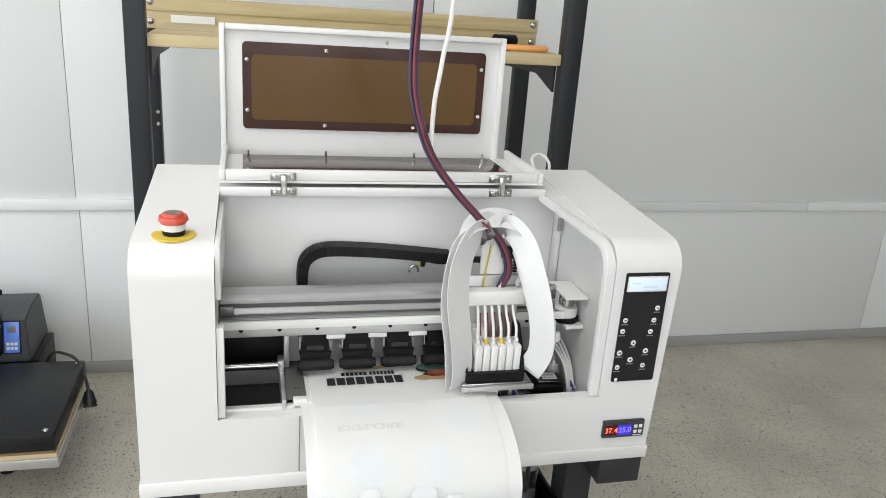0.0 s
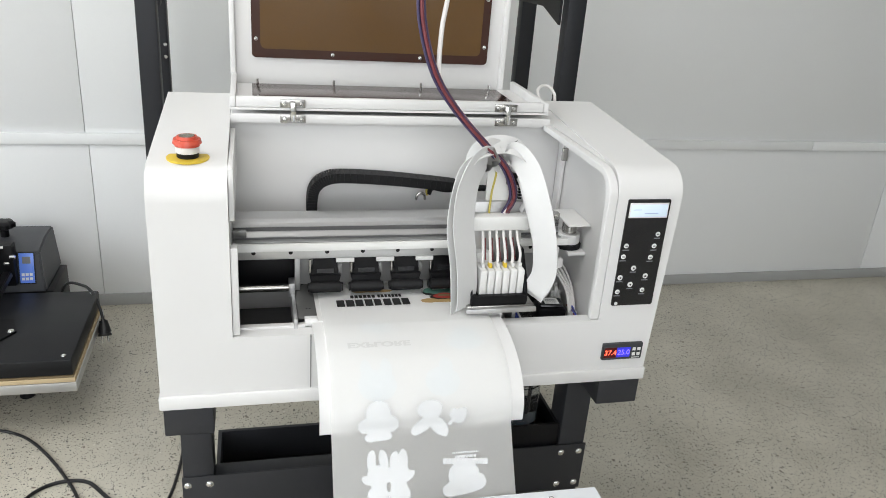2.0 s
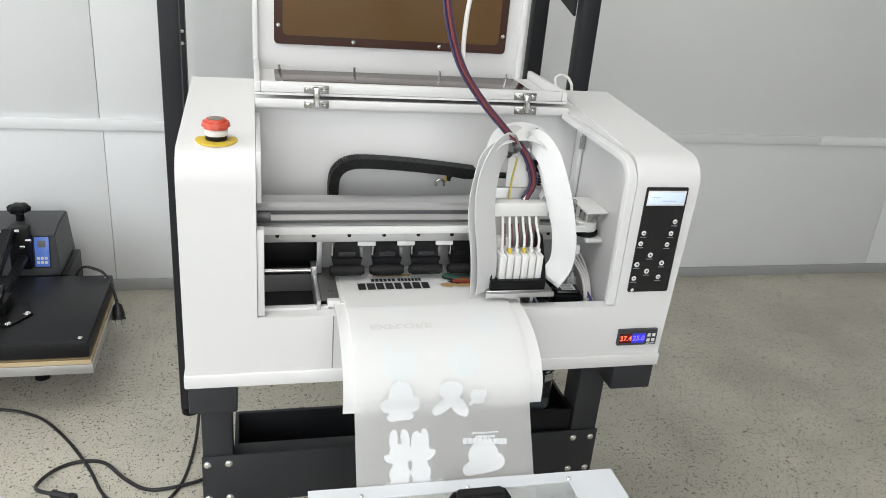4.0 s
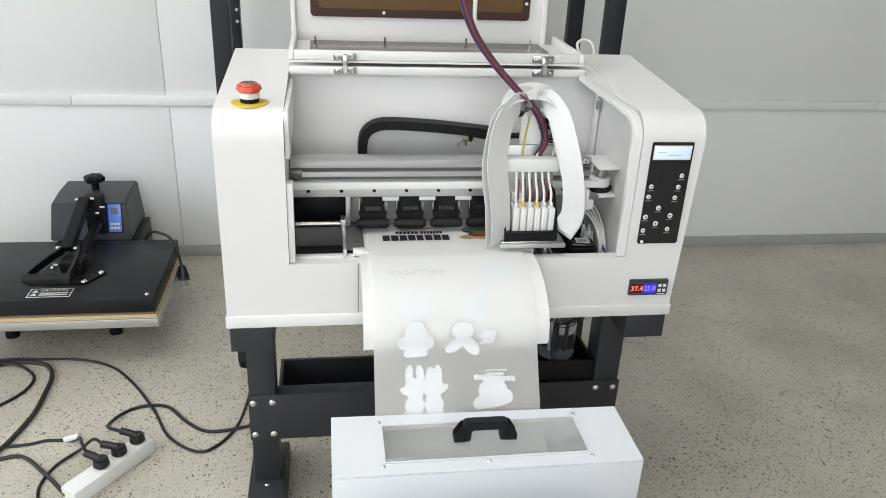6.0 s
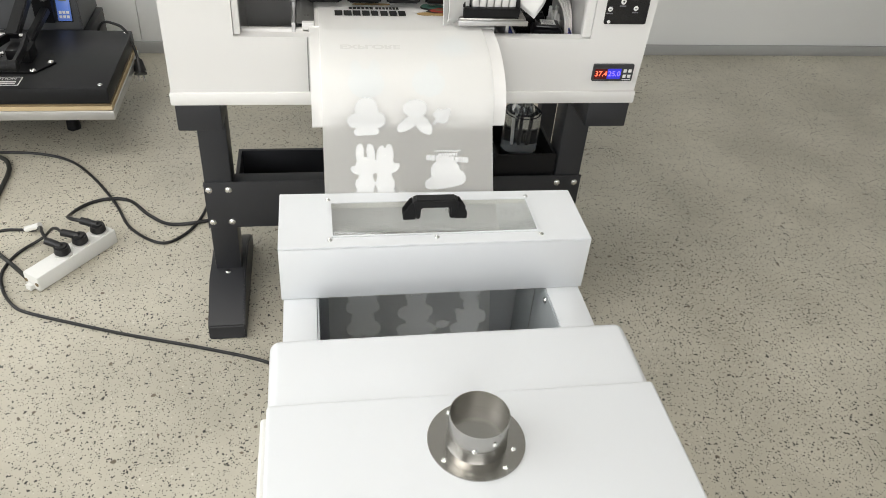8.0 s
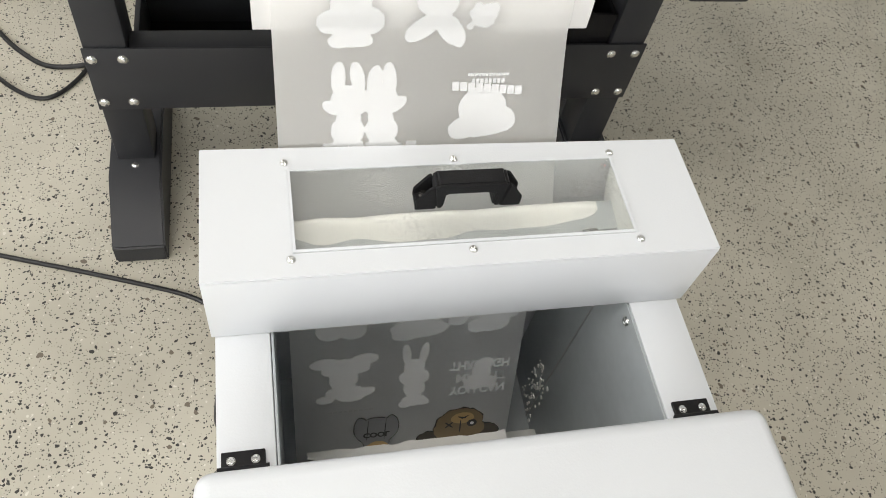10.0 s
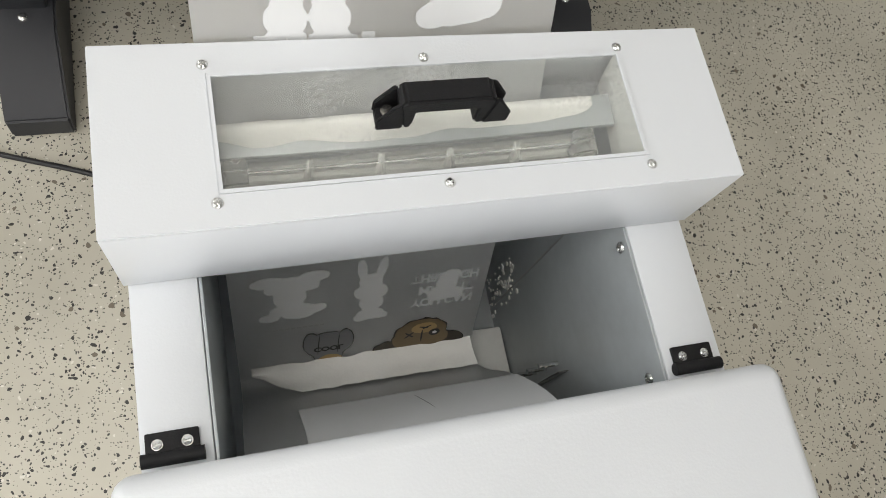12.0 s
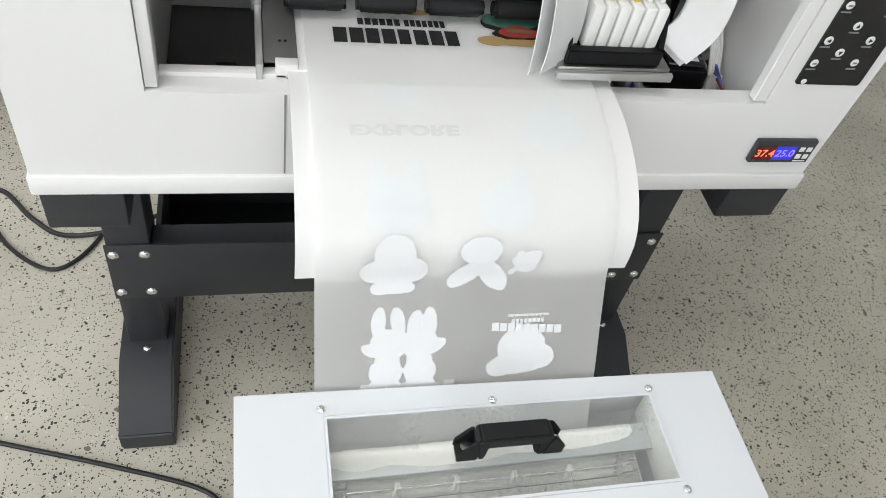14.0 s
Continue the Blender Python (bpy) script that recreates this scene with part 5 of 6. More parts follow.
    for x, y in ((-0.155, -0.2165), (0.002, -0.2195), (0.160, -0.2195), (0.1605, -0.322), (0.002, -0.3215), (-0.155, -0.3205)):
        screw("screw", (x, y, HZ1 + 0.0002), (0, 0, 1), 0.0037, hd, CHROME)
    part("ledge", box(-0.1715, 0.1715, -0.247, -0.2255, 0.4388, 0.4424, 0.0006), GALV, hd, "narrow galvanised ledge")
    # heat lamp under the window
    lamp = new("heat_lamp")
    lamp.parent = d
    part("lamp_tube", cyl((-0.138, -0.260, 0.440), (0.150, -0.260, 0.440), 0.0045, seg=20), CLEAR_TUBE, lamp)
    part("lamp_tube", cyl((-0.138, -0.286, 0.438), (0.150, -0.286, 0.438), 0.0045, seg=20), CLEAR_TUBE, lamp)
    part("lamp_core", cyl((-0.134, -0.272, 0.440), (0.146, -0.272, 0.440), 0.0068, seg=18), FROST, lamp, "speckled frosted lamp tube")
    for x in (-0.132, 0.140):
        part("lamp_holder", box(x - 0.009, x + 0.009, -0.288, -0.252, 0.428, 0.452, 0.003), CLEAR_TUBE, lamp)
    for i in range(4):
        x = -0.078 + i * 0.054
        for y in (-0.258, -0.291):
            part("clip", box(x - 0.0022, x + 0.0022, y - 0.003, y + 0.003, 0.430, 0.4485, 0.0008), LINER_PALE, lamp)
        part("clip_strap", box(x - 0.0012, x + 0.0012, -0.2935, -0.2555, 0.4478, 0.4492, 0.0003), CLEAR_TUBE, lamp)
    part("reflector", prism([(-0.325, 0.428), (-0.300, 0.412), (-0.270, 0.404), (-0.246, 0.410), (-0.240, 0.424), (-0.243, 0.424), (-0.249, 0.413), (-0.270, 0.4075), (-0.299, 0.415), (-0.325, 0.4315)], "x", -0.150, 0.150), LINER_PALE, lamp, "pale sheet under the lamp")
    # black carrying handle on the window
    h = new("handle")
    h.parent = hd
    def shape(outline, y0, y1, name, bev=0.0015):
        return part(name, prism([(x + 0.002, z + HZ1 + 0.0002) for x, z in outline], "y", y0, y1, bev), BLACK_MATT, h)
    shape([(-0.027, 0.0), (-0.032, 0.030), (-0.028, 0.0345), (0.034, 0.0345), (0.038, 0.030), (0.033, 0.0), (0.026, 0.0), (0.025, 0.020), (-0.019, 0.020), (-0.020, 0.0)], -0.277, -0.259, "grip", 0.002)
    for sgn, c in ((-1, 0.0), (1, 0.006)):
        end = [(c + sgn * x, z) for x, z in ((0.0265, 0.0), (0.0315, 0.031), (0.035, 0.029), (0.046, 0.012), (0.046, 0.0))]
        shape(end, -0.277, -0.274, "end_cheek", 0.001)
        shape(end, -0.262, -0.259, "end_cheek", 0.001)
        shape([(c + sgn * x, z) for x, z in ((0.0275, 0.0), (0.0275, 0.007), (0.0455, 0.007), (0.0455, 0.0))], -0.2738, -0.2622, "end_foot", 0.001)
        part("handle_bolt", cyl((0.002 + c + sgn * 0.0375, -0.268, HZ1 + 0.0075), (0.002 + c + sgn * 0.0375, -0.268, HZ1 + 0.0125), 0.0048, seg=14, bev=0.0008), STEEL, h)
    # oven cover in front, with a bevelled rim and a low step
    cv = new("oven_cover")
    cv.parent = d
    for nm, y0, y1, z1, soft_y in (("cover_front", -0.593, -0.476, 0.4765, -0.50), ("cover_plate", -1.03, -0.5935, 0.4810, -2.0)):
        b = box(-0.239, 0.245, y0, y1, 0.4215, z1, 0)
        rim = [e for e in b.edges if all(v.co.z > 0.45 and abs(v.co.x) > 0.2 for v in e.verts) and (abs(e.verts[0].co.x - e.verts[1].co.x) < 0.01 or all(v.co.y > soft_y for v in e.verts))]
        rim += [e for e in b.edges if abs(e.verts[0].co.z - e.verts[1].co.z) > 0.01 and e.verts[0].co.y > soft_y]
        bmesh.ops.bevel(b, geom=rim, offset=0.014 if soft_y > -1 else 0.005, segments=5, affect="EDGES", profile=0.5)
        part(nm, b, WHITE_DRYER, cv)
    for a, b_ in ((-0.222, -0.186), (0.186, 0.222)):
        hg = new("cover_hinge")
        hg.parent = cv
        part("leaf", box(a, b_, -0.4655, -0.447, 0.4208, 0.4250, 0.001), BLACK_MATT, hg)
        part("barrel", cyl((a - 0.003, -0.4655, 0.4265), (b_ + 0.003, -0.4655, 0.4265), 0.005, seg=14), BLACK_MATT, hg)
        for dx in (0.008, 0.028):
            screw("hinge_screw", (a + dx, -0.4555, 0.4252), (0, 0, 1), 0.0036, hg, CHROME)
    # flue
    fl = new("flue")
    fl.parent = d
    fx, fy, z0 = 0.001, -0.668, 0.4813
    part("flange", cyl((fx, fy, z0), (fx, fy, z0 + 0.002), 0.057, seg=48), STEEL, fl)
    b = bmesh.new()
    rings = []
    for r, z in ((0.036, z0 + 0.002), (0.0345, z0 + 0.006), (0.0345, z0 + 0.046), (0.0335, z0 + 0.046), (0.0335, z0 + 0.003)):
        rings.append([b.verts.new((fx + r * math.cos(math.tau * k / 48), fy + r * math.sin(math.tau * k / 48), z)) for k in range(48)])
    for p, q in zip(rings, rings[1:]):
        for k in range(48):
            b.faces.new((p[k], p[(k + 1) % 48], q[(k + 1) % 48], q[k]))
    part("pipe", b, STEEL, fl, "polished steel pipe")
    part("pipe_dark", cyl((fx, fy, z0 + 0.0022), (fx, fy, z0 + 0.010), 0.0332, seg=40), BLACK, fl)
    for k in range(4):
        a = math.tau * (k + 0.35) / 4
        screw("rivet", (fx + 0.049 * math.cos(a), fy + 0.049 * math.sin(a), z0 + 0.002), (0, 0, 1), 0.0035, fl, CHROME)
    for z in (0.02,):
        part("seam_ring", cyl((fx, fy, z0 + z), (fx, fy, z0 + z + 0.001), 0.0349, seg=48), STEEL, fl)
    for k in range(3):
        screw("pipe_screw", (fx - 0.010 + 0.022 * k, fy - 0.0335, z0 + 0.022 + 0.010 * (k % 2)), (0, -1, 0.1), 0.003, fl, CHROME)
    # loop handle on the left flank
    part("side_bar", sweep([(DX0 - 0.0005, -0.90, 0.38), (DX0 - 0.020, -0.90, 0.385), (DX0 - 0.023, -0.87, 0.386), (DX0 - 0.023, -0.57, 0.386), (DX0 - 0.020, -0.545, 0.385), (DX0 - 0.0005, -0.545, 0.38)], 0.006, 10), WHITE_PLASTIC, d)
    # bits inside the bin
    part("bracket", box(LX1 - 0.012, LX1 - 0.0003, -0.4265, -0.4250, 0.120, 0.230, 0.0005), STEEL, d)
    for i in range(3):
        part("bin_bolt", cyl((LX1 - 0.024, -0.413 + 0.002 * i, 0.205 - 0.036 * i), (LX1 - 0.0005, -0.413 + 0.002 * i, 0.205 - 0.036 * i), 0.003, seg=10), CHROME, d)
    screw("screw", (LX1 - 0.001, -0.466, 0.395), (-1, 0, 0), 0.005, d, CHROME)
    screw("screw", (LX1 - 0.001, -0.352, 0.408), (-1, 0, 0), 0.005, d, CHROME)
    return d


build_dryer()

# ridge of powder along the ledge under the hood window
b = bmesh.new()
rows = []
for i in range(61):
    f = i / 60
    u = -0.150 + 0.306 * f
    thick = min(1, f / 0.10, (1 - f) / 0.06) ** 0.6 if 0 < f < 1 else 0.02
    wave = 0.85 + 0.35 * noise.noise(Vector((u * 26, 1.5, 2)))
    rows.append([b.verts.new((u, -0.2262 - 0.0165 * k / 8 * (0.35 + 0.65 * thick * wave), 0.4426 + 0.010 * thick * wave * math.sin(math.pi * min(1.0, 0.12 + k / 8 * 0.88)))) for k in range(9)])
for p, q in zip(rows, rows[1:]):
    for k in range(8):
        b.faces.new((p[k], p[k + 1], q[k + 1], q[k]))
mesh_thing("powder_ridge", b, POWDER, "ridge of white powder on the ledge under the hood window", "powder", kind="stuff")

# loose powder heaped where the film turns
b = bmesh.new()
rows = []
for i in range(41):
    u = -0.146 + 0.256 * i / 40
    hgt = 0.013 * min(1, i / 12) * (0.85 + 0.25 * noise.noise(Vector((u * 30, 0, 2))))
    row = []
    for k in range(9):
        f = k / 8
        y = -0.352 - 0.035 * f * min(1, 0.35 + i / 12) + 0.004 * noise.noise(Vector((u * 40, f, 5)))
        base = 0.105 + 0.060 * (f - 0.42) ** 2
        row.append(b.verts.new((u, y, base + hgt * math.sin(math.pi * min(1, f * 1.02)) ** 0.7 + 0.0012)))
    rows.append(row)
for p, q in zip(rows, rows[1:]):
    for k in range(8):
        b.faces.new((p[k], p[k + 1], q[k + 1], q[k]))
mesh_thing("powder_heap", b, POWDER, "ridge of white adhesive powder lying on the film", "powder", kind="stuff")
b = bmesh.new()
for i in range(60):
    rng = random.Random(i)
    blot_u, blot_y, blot_z = LX1 - 0.002, -0.262 - 0.05 * rng.random(), 0.02 + 0.12 * rng.random()
    b = cyl((blot_u, blot_y, blot_z), (blot_u + 0.0015, blot_y, blot_z), 0.001 + 0.003 * rng.random() ** 2, seg=7, bm=b)
mesh_thing("powder_dust", b, POWDER, "specks of white powder clinging to the bin wall", "powder", kind="stuff")
mesh_thing("powder_tray", box(0.121, 0.1745, -0.470, -0.330, 0.0145, 0.046, 0.003), LINER_PALE, "pale sheet-metal tray dusted with powder in the bin corner", "tray")


# ---- the heat press ----
def build_press():
    hp = thing("heat_press", "charcoal flatbed heat press with a lever arm, standing on the floor", "heat press")
    X0, X1, Y0, Y1 = -1.345, -0.706, 0.738, 1.130
    part("lower_board", box(X0 - 0.005, X1 + 0.006, Y0 - 0.004, Y1 + 0.004, 0.150, 0.176, 0.002), ALU, hp, "pale metal lower plate")
    part("wood_layer", box(X0 - 0.002, X1 + 0.003, Y0 - 0.001, Y1 + 0.001, 0.1765, 0.188, 0.001), PLY, hp, "pale plywood layer")
    part("pad", box(X0, X1, Y0, Y1, 0.1885, 0.194, 0.001), INK_BROWN, hp, "brown silicone pad")
    part("platen", box(X0, X1, Y0, Y1, 0.1945, 0.240, 0.005), PRESS_TOP, hp, "charcoal heated plate")
    part("under_frame", box(X0 + 0.12, X1 - 0.14, Y0 + 0.20, Y1 + 0.12, 0.052, 0.1495, 0.003), PRESS_TOP, hp)
    for x in (X0 + 0.16, X1 - 0.18):
        for y in (Y0 + 0.23, Y1 + 0.06):
            part("foot", cyl((x, y, 0.0), (x, y, 0.0515), 0.020, 0.016, 20), BLACK, hp)
    # control head behind
    prof = [(1.180, 0.2165), (1.205, 0.333), (1.290, 0.347), (1.385, 0.347), (1.385, 0.2165)]
    b = prism(prof, "x", -1.106, -0.858, 0.004)
    for v in b.verts:
        v.co.x -= 0.012 * (v.co.z - 0.2165) / 0.13 * (1 if v.co.x > -0.97 else -1)
    part("head", b, PRESS_BOX, hp, "dark grey control head")
    part("head_base", box(-1.090, -0.842, 1.188, 1.38, 0.1, 0.2163, 0.003), BLACK, hp)
    part("neck", box(-1.04, -0.86, 1.135, 1.30, 0.052, 0.0995, 0.002), BLACK, hp)
    part("side_cover", cyl((-1.105, 1.27, 0.235), (-1.0985, 1.27, 0.235), 0.045, seg=30), BLACK, hp)
    kn = new("knob")
    kn.parent = hp
    part("knob_stem", cyl((-0.982, 1.30, 0.3475), (-0.982, 1.30, 0.3725), 0.012, seg=16), BLACK, kn)
    b = bmesh.new()
    n = 40
    low = []
    for z, f in ((0.3730, 0.8), (0.3775, 1.05), (0.3890, 1.08), (0.3950, 0.85), (0.3970, 0.55)):
        low.append([b.verts.new((-0.982 + (0.028 + 0.003 * math.cos(6 * math.tau * k / n)) * f * math.cos(math.tau * k / n), 1.30 + (0.028 + 0.003 * math.cos(6 * math.tau * k / n)) * f * math.sin(math.tau * k / n), z)) for k in range(n)])
    for p, q in zip(low, low[1:]):
        for k in range(n):
            b.faces.new((p[k], p[(k + 1) % n], q[(k + 1) % n], q[k]))
    b.faces.new(low[0])
    b.faces.new(low[-1])
    part("knob_cap", b, BLACK, kn, "black lobed knob")
    cp = new("control_display")
    cp.parent = hp
    tilt = pose(-0.905, 1.1953, 0.291, 90 - 12.1, 0, 0) @ Matrix.Diagonal((1, 0.92, 1, 1))
    for nm, (a, c, e, f), z0, z1, m in (("bezel", (-0.022, 0.022, -0.055, 0.048), 0.0, 0.002, PRESS_TOP), ("screen", (-0.020, 0.019, -0.051, 0.045), 0.0022, 0.004, BLUE_SCREEN), ("digits_window", (-0.011, 0.011, 0.012, 0.034), 0.0042, 0.005, INK_GREY)):
        b = box(a, c, e, f, z0, z1, 0.0005)
        b.transform(tilt)
        part(nm, b, m, cp)
    for i in range(6):
        b = box(-0.015 + 0.0105 * (i % 3), -0.007 + 0.0105 * (i % 3), -0.042 + 0.014 * (i // 3), -0.033 + 0.014 * (i // 3), 0.0042, 0.005, 0.0003)
        b.transform(tilt)
        part("button", b, WHITE_PLASTIC, cp)
    # lever arm and grip
    ar = new("lever_arm")
    ar.parent = hp
    part("pivot_plate", box(-0.985, -0.930, 1.165, 1.205, 0.245, 0.372, 0.003), BLACK, ar)
    part("arm", prism([(1.165, 0.375), (1.180, 0.350), (0.950, 0.285), (0.935, 0.305)], "x", -0.995, -0.962, 0.003), BLACK, ar)
    part("lower_arm", prism([(1.150, 0.300), (1.165, 0.278), (0.915, 0.262), (0.905, 0.280)], "x", -0.957, -0.935, 0.003), BLACK, ar)
    for x, x2 in ((-0.990, -1.035), (-0.945, -0.930)):
        part("grip_bar", sweep([(x, 0.945, 0.294), (x2 * 0.6 + x * 0.4, 0.88, 0.290), (x2, 0.80, 0.290), (x2, 0.772, 0.290)], flat=(0.022, 0.008), wide=(0, 0, 1), steps=6), BLACK, ar)
    part("grip", cyl((-1.042, 0.768, 0.290), (-0.923, 0.768, 0.290), 0.014, seg=20, bev=0.003), BLACK_MATT, ar, "black ribbed grip")
    for i in range(6):
        x = -1.032 + i * 0.020
        part("grip_ring", cyl((x, 0.768, 0.290), (x + 0.013, 0.768, 0.290), 0.0152, seg=20, bev=0.002), BLACK_MATT, ar)
    for at in ((-1.0, 1.168, 0.362), (-0.957, 1.168, 0.365), (-0.945, 1.160, 0.32), (-1.0, 0.946, 0.30), (-0.952, 0.946, 0.298), (-0.952, 0.90, 0.268), (-1.0, 0.90, 0.268), (-0.928, 1.16, 0.34)):
        part("arm_bolt", cyl((at[0] - 0.007, at[1] - 0.004, at[2]), (at[0] + 0.007, at[1] - 0.004, at[2]), 0.006, seg=12, bev=0.001), CHROME, ar)
    part("mount_plate", prism([(-1.055, 0.826), (-0.905, 0.826), (-0.865, 0.890), (-0.890, 0.960), (-1.03, 0.960)], "z", 0.2402, 0.245, 0.001), BLACK, hp)
    part("mount_block", box(-0.985, -0.925, 0.88, 0.945, 0.2452, 0.282, 0.003), BLACK, hp)
    for x, y in ((-1.035, 0.838), (-0.912, 0.838), (-0.880, 0.892), (-1.02, 0.93)):
        screw("bolt", (x, y, 0.2455), (0, 0, 1), 0.008, hp, CHROME, False)
    screw("corner_screw", (-0.728, 0.760, 0.2402), (0, 0, 1), 0.006, hp, CHROME)
    screw("corner_screw", (-0.722, 1.112, 0.2402), (0, 0, 1), 0.006, hp, CHROME)
    # caution label
    lb = new("caution_label")
    lb.parent = hp
    part("plate", box(-1.040, -0.928, 0.756, 0.806, 0.2402, 0.2406, 0), WHITE_PLASTIC, lb)
    part("field", box(-1.037, -0.931, 0.759, 0.803, 0.2407, 0.2410, 0), INK_BLACK, lb)
    text_mesh("lettering", "CAUTION", 0.016, Matrix.Translation((-0.977, 0.794, 0.2413)), WHITE_PLASTIC, lb)
    for i in range(2):
        part("text_bar", box(-1.010, -0.938, 0.765 + 0.010 * i, 0.771 + 0.010 * i, 0.2411, 0.2413, 0), WHITE_PLASTIC, lb)
        part("warning_sign", prism([(-1.033, 0.764 + 0.019 * i), (-1.015, 0.764 + 0.019 * i), (-1.024, 0.780 + 0.019 * i)], "z", 0.2411, 0.2413), WHITE_PLASTIC, lb)
    # its mains lead hangs over the plate's edge
    ld = new("mains_lead")
    ld.parent = hp
    part("cable", sweep([(-0.84, 1.19, 0.16), (-0.80, 1.165, 0.245), (-0.752, 1.135, 0.256), (-0.722, 1.11, 0.246), (-0.698, 1.075, 0.212), (-0.688, 1.055, 0.180)], 0.0042, 8), RUBBER, ld)
    part("plug_body", cyl((-0.688, 1.056, 0.184), (-0.683, 1.036, 0.146), 0.010, 0.0195, 20, bev=0.004), RUBBER, ld)
    part("plug_face", cyl((-0.683, 1.036, 0.146), (-0.6825, 1.033, 0.141), 0.0185, seg=20), RUBBER_GREY, ld)
    for dx in (-0.008, 0.008):
        part("plug_pin", cyl((-0.6825 + dx, 1.033, 0.141), (-0.681 + dx, 1.026, 0.124), 0.0026, seg=8), CHROME, ld)
    return hp


build_press()


# ---- the rack behind ----
def build_rack():
    rk = thing("shelf_rack", "tall dark steel rack with pale pine shelf boards", "shelf rack")
    for nm, x0, x1, y0, y1 in (("front", -0.496, -0.453, 0.740, 0.780), ("front", 0.481, 0.527, 0.740, 0.780), ("rear", -0.520, -0.478, 1.210, 1.250), ("rear", 0.527, 0.572, 1.210, 1.250)):
        p = part("post", box(x0, x1, y0, y1, 0.02, 2.1, 0.003), RACK_GREY, rk)
        part("post_foot", cyl(((x0 + x1) / 2, (y0 + y1) / 2, 0.0), ((x0 + x1) / 2, (y0 + y1) / 2, 0.0195), 0.022, seg=18), BLACK, rk)
        if x0 < 0 and nm == "rear":
            for z in (0.905, 0.938, 0.65, 0.683, 1.45):
                part("hole", cyl((-0.486, 1.2097, z), (-0.486, 1.2092, z), 0.005, seg=12), STEEL, p)
    part("cross_beam", box(-0.505, 0.571, 1.182, 1.2095, 1.160, 1.240, 0.002), PINE, rk, "pale pine rear beam")
    part("beam_lip", box(-0.505, 0.571, 1.178, 1.1815, 1.205, 1.240, 0.001), PINE, rk)
    part("shelf_board", box(-0.4525, 0.4805, 0.752, 1.181, 1.150, 1.177, 0.003), PINE, rk, "pale pine shelf board")
    part("tape_strip", box(-0.44, -0.33, 1.1775, 1.1779, 1.172, 1.196, 0), WHITE_PLASTIC, rk, "strip of pale tape")
    for x in (-0.490, 0.556):
        for z in (1.178, 1.226):
            screw("bolt", (x, 1.1775 if z > 1.2 else 1.1815, z), (0, -1, 0), 0.009, rk, STEEL, False)
    for x0, x1 in ((-0.4528, -0.447), (0.475, 0.4808)):
        part("bracket", prism([(0.780, 1.1495), (1.20, 1.1495), (1.20, 1.11), (0.90, 1.118), (0.780, 1.085)], "x", x0, x1), RACK_GREY, rk)
        part("side_brace", box(x0, x1, 0.7805, 1.2095, 0.20, 0.24, 0.001), RACK_GREY, rk)
    return rk


build_rack()
sc = thing("cutter", "orange-handled hand tool lying on the pine shelf", "hand tool")
ring = [Vector((0.402 + 0.055 * math.cos(math.tau * k / 28), 0.800 + 0.016 * math.sin(math.tau * k / 28), 1.185)) for k in range(29)]
part("loop", sweep(ring, 0.0065, 8, steps=0), ORANGE, sc, "orange plastic loop")
part("shank", box(0.30, 0.350, 0.795, 0.806, 1.1785, 1.190, 0.003), ORANGE, sc)
dk = thing("screwdriver", "black-handled screwdriver lying on the pine shelf", "screwdriver")
part("grip", cyl((0.340, 0.86, 1.196), (0.405, 0.88, 1.196), 0.015, seg=16, bev=0.005), BLACK, dk)
part("blade", cyl((0.25, 0.832, 1.196), (0.340, 0.86, 1.196), 0.004, seg=10), STEEL, dk)
mesh_thing("air_tube", sweep([(0.300, 0.385, 0.979), (0.300, 0.405, 0.998), (0.318, 0.42, 1.004), (0.336, 0.415, 0.995), (0.342, 0.410, 0.955), (0.342, 0.41, 0.75), (0.30, 0.43, 0.60), (0.28, 0.40, 0.585)], 0.003, 8), WHITE_WIRE, "thin clear tube looping behind the printer", "tube")


# ---- power strip and floor cables ----
def build_strip():
    ps = thing("power_strip", "white power strip with three black plugs on the floor", "power strip")
    a = math.degrees(math.atan2(0.166, 0.125))
    m = pose(-0.7455, 0.308, 0.0, 0, 0, a)
    b = box(-0.112, 0.112, -0.024, 0.024, 0.0005, 0.040, 0.004)
    b.transform(m)
    part("body", b, WHITE_PLASTIC, ps)
    for x in (-0.122, 0.0):
        if x < 0:
            b = box(-0.124, -0.1122, -0.008, 0.008, 0.004, 0.018, 0.002)
            b.transform(m)
            part("cord_grip", b, WHITE_PLASTIC, ps)
            for y in (-0.018, 0.016):
                b = cyl((-0.113, y, 0.02), (-0.1118, y, 0.02), 0.005, seg=14)
                b.transform(m)
                part("end_hole", b, INK_BROWN, ps)
    for x, tilt in ((-0.020, 0), (0.030, 14), (0.083, 8)):
        pl = new("plug")
        pl.parent = ps
        mm = m @ pose(x, 0.0, 0.0402, 0, 0, 100 + tilt)
        for nm, bb in (("socket_ring", cyl((0, 0, 0.0), (0, 0, 0.003), 0.021, seg=26)), ("plug_body", cyl((0, 0, 0.003), (0, 0, 0.026), 0.0185, 0.016, 24, bev=0.004)),
                       ("plug_neck", sweep([(0.0, 0, 0.020), (0.020, 0, 0.024), (0.040, 0, 0.026)], 0.009, 12))):
            bb.transform(mm)
            part(nm, bb, RUBBER if nm != "socket_ring" else WHITE_PLASTIC, pl)
    return ps


build_strip()
R0 = 0.0047


def cable(label, points, r=R0, material=None):
    r *= 0.82
    return mesh_thing("cable", sweep([(x, y, z if z else r) for x, y, z in points], r, 10), material or RUBBER, label, "cable", "floor cables")


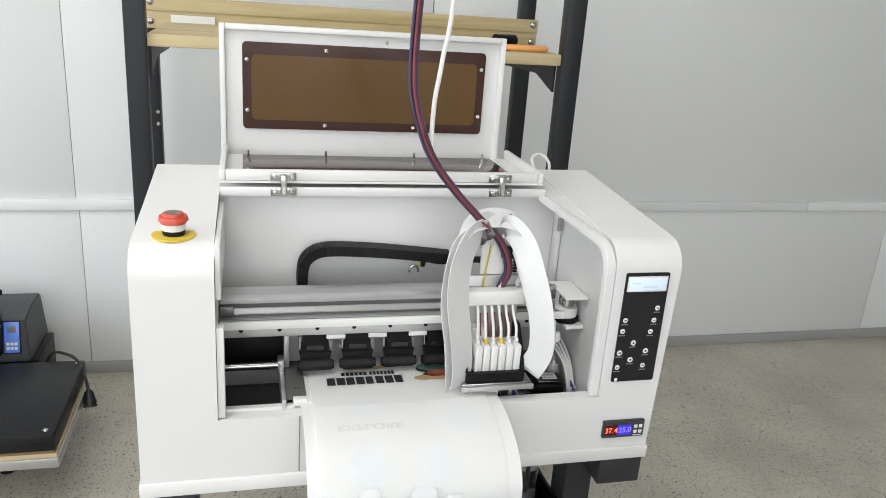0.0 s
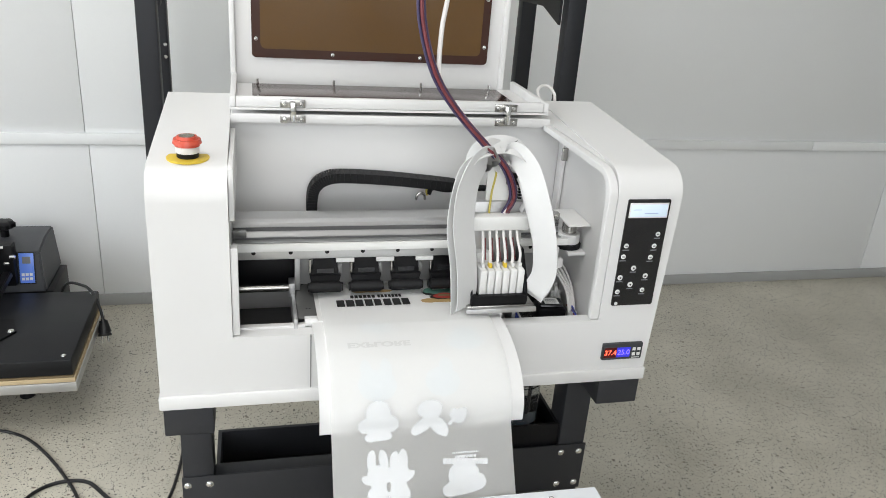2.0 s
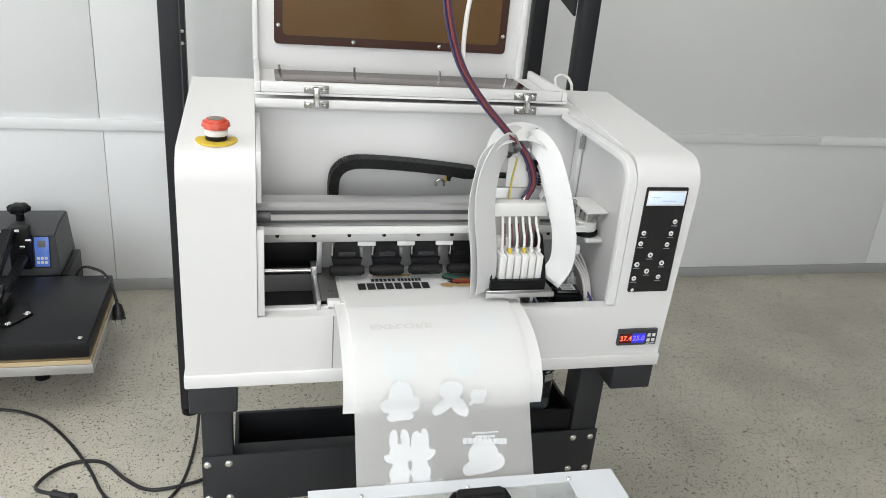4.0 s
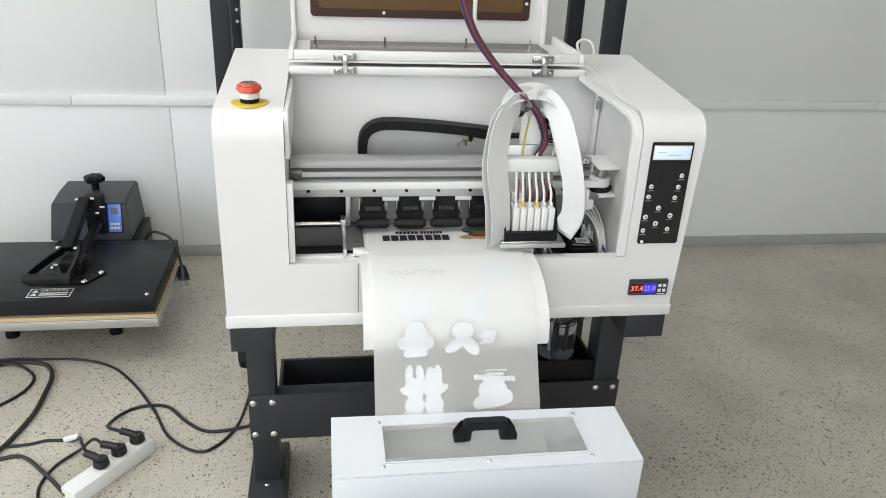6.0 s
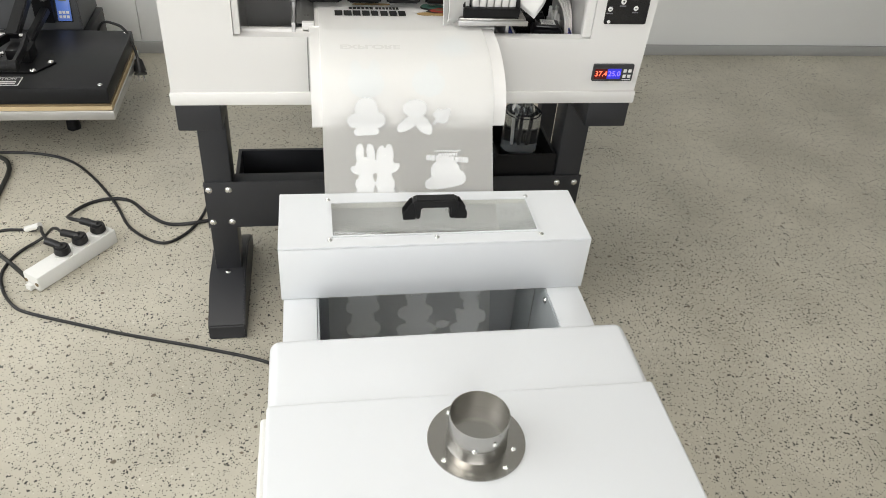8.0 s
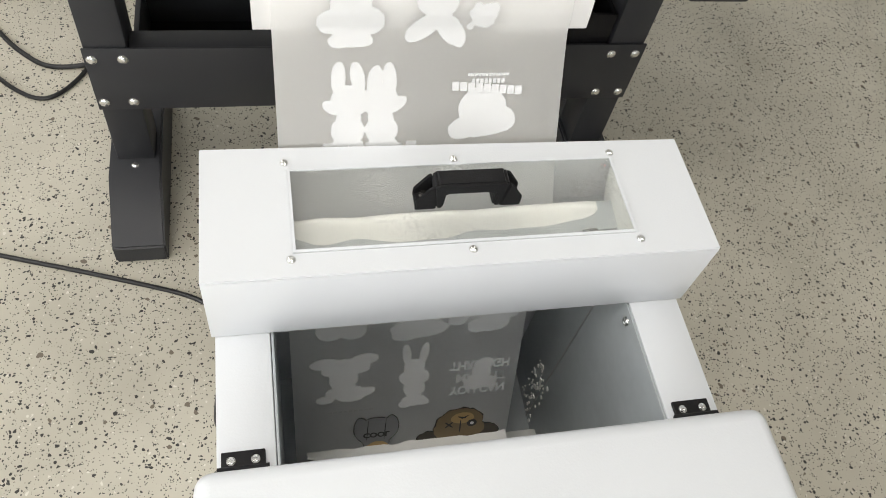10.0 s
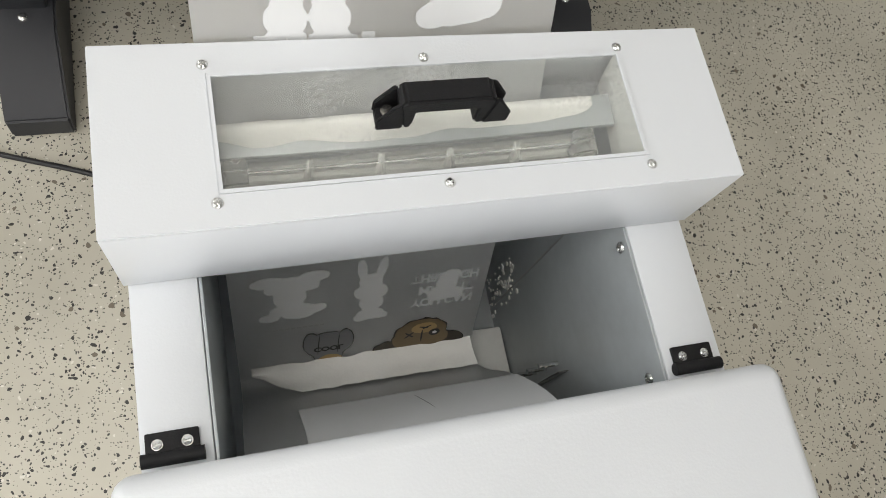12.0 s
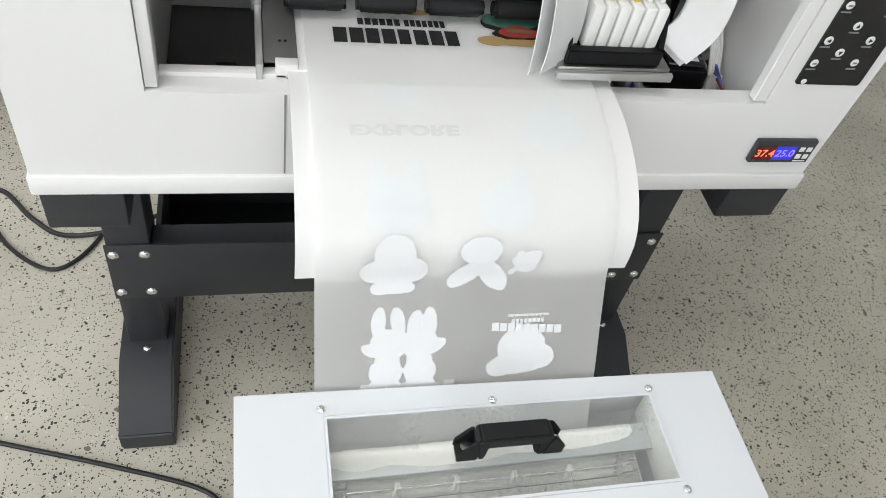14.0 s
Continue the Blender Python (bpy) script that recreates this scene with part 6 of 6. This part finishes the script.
cable("black mains cable curving over the floor to the rack", [(-1.30, 0.80, 0), (-1.148, 0.827, 0), (-1.059, 0.822, 0), (-0.95, 0.812, 0), (-0.855, 0.770, 0), (-0.775, 0.68, 0), (-0.695, 0.551, 0), (-0.64, 0.44, 0), (-0.568, 0.375, 0), (-0.52, 0.385, 0), (-0.475, 0.46, 0), (-0.455, 0.58, 0), (-0.445, 0.66, 0.05), (-0.425, 0.62, 0.25), (-0.40, 0.50, 0.48), (-0.38, 0.402, 0.62)])
cable("black mains cable from the strip to the printer stand", [(-0.731, 0.386, 0.066), (-0.768, 0.415, 0.055), (-0.788, 0.48, 0.02), (-0.768, 0.545, 0), (-0.72, 0.570, 0), (-0.66, 0.560, 0), (-0.60, 0.49, 0), (-0.54, 0.448, 0), (-0.448, 0.461, 0), (-0.36, 0.50, 0), (-0.28, 0.45, 0)], 0.0055)
cable("black mains cable from the strip to the dryer", [(-0.764, 0.340, 0.066), (-0.795, 0.375, 0.055), (-0.835, 0.395, 0.012), (-0.880, 0.348, 0), (-0.895, 0.28, 0), (-0.876, 0.215, 0), (-0.840, 0.160, 0), (-0.80, 0.132, 0), (-0.70, 0.092, 0), (-0.590, 0.051, 0), (-0.42, -0.005, 0), (-0.296, -0.052, 0), (-0.262, -0.10, 0.02), (-0.250, -0.22, 0.10), (-0.245, -0.33, 0.20), (-0.2265, -0.36, 0.235)], 0.0045)
cable("black cable with a pale tag, lying on the floor", [(-1.15, 0.42, 0), (-0.982, 0.432, 0), (-0.93, 0.445, 0), (-0.871, 0.441, 0), (-0.840, 0.415, 0.03), (-0.815, 0.355, 0.06), (-0.791, 0.309, 0.066)])
mesh_thing("cable_tag", sweep([(-0.885, 0.443, 0.006), (-0.845, 0.430, 0.026)], 0.0075, 10, steps=4), WHITE_PLASTIC, "pale paper tag wrapped round a cable", "tag")
cable("grey worn extension cable that feeds the power strip", [(-1.20, 0.62, 0), (-1.06, 0.40, 0), (-0.969, 0.388, 0), (-0.90, 0.325, 0), (-0.850, 0.270, 0), (-0.822, 0.232, 0.012)], 0.006, RUBBER_GREY)
cable("thick dark cable coiled on the floor", [(-1.35, 0.70, 0), (-1.16, 0.80, 0), (-1.05, 0.795, 0), (-1.005, 0.740, 0), (-0.995, 0.65, 0), (-1.000, 0.52, 0), (-1.06, 0.36, 0), (-1.25, 0.22, 0)], 0.0075, RUBBER_GREY)
cable("black cable looped on the floor", [(-1.35, 0.76, 0.02), (-1.15, 0.79, 0.016), (-1.07, 0.76, 0), (-1.045, 0.70, 0), (-1.08, 0.62, 0), (-1.20, 0.52, 0), (-1.40, 0.45, 0)], 0.005)
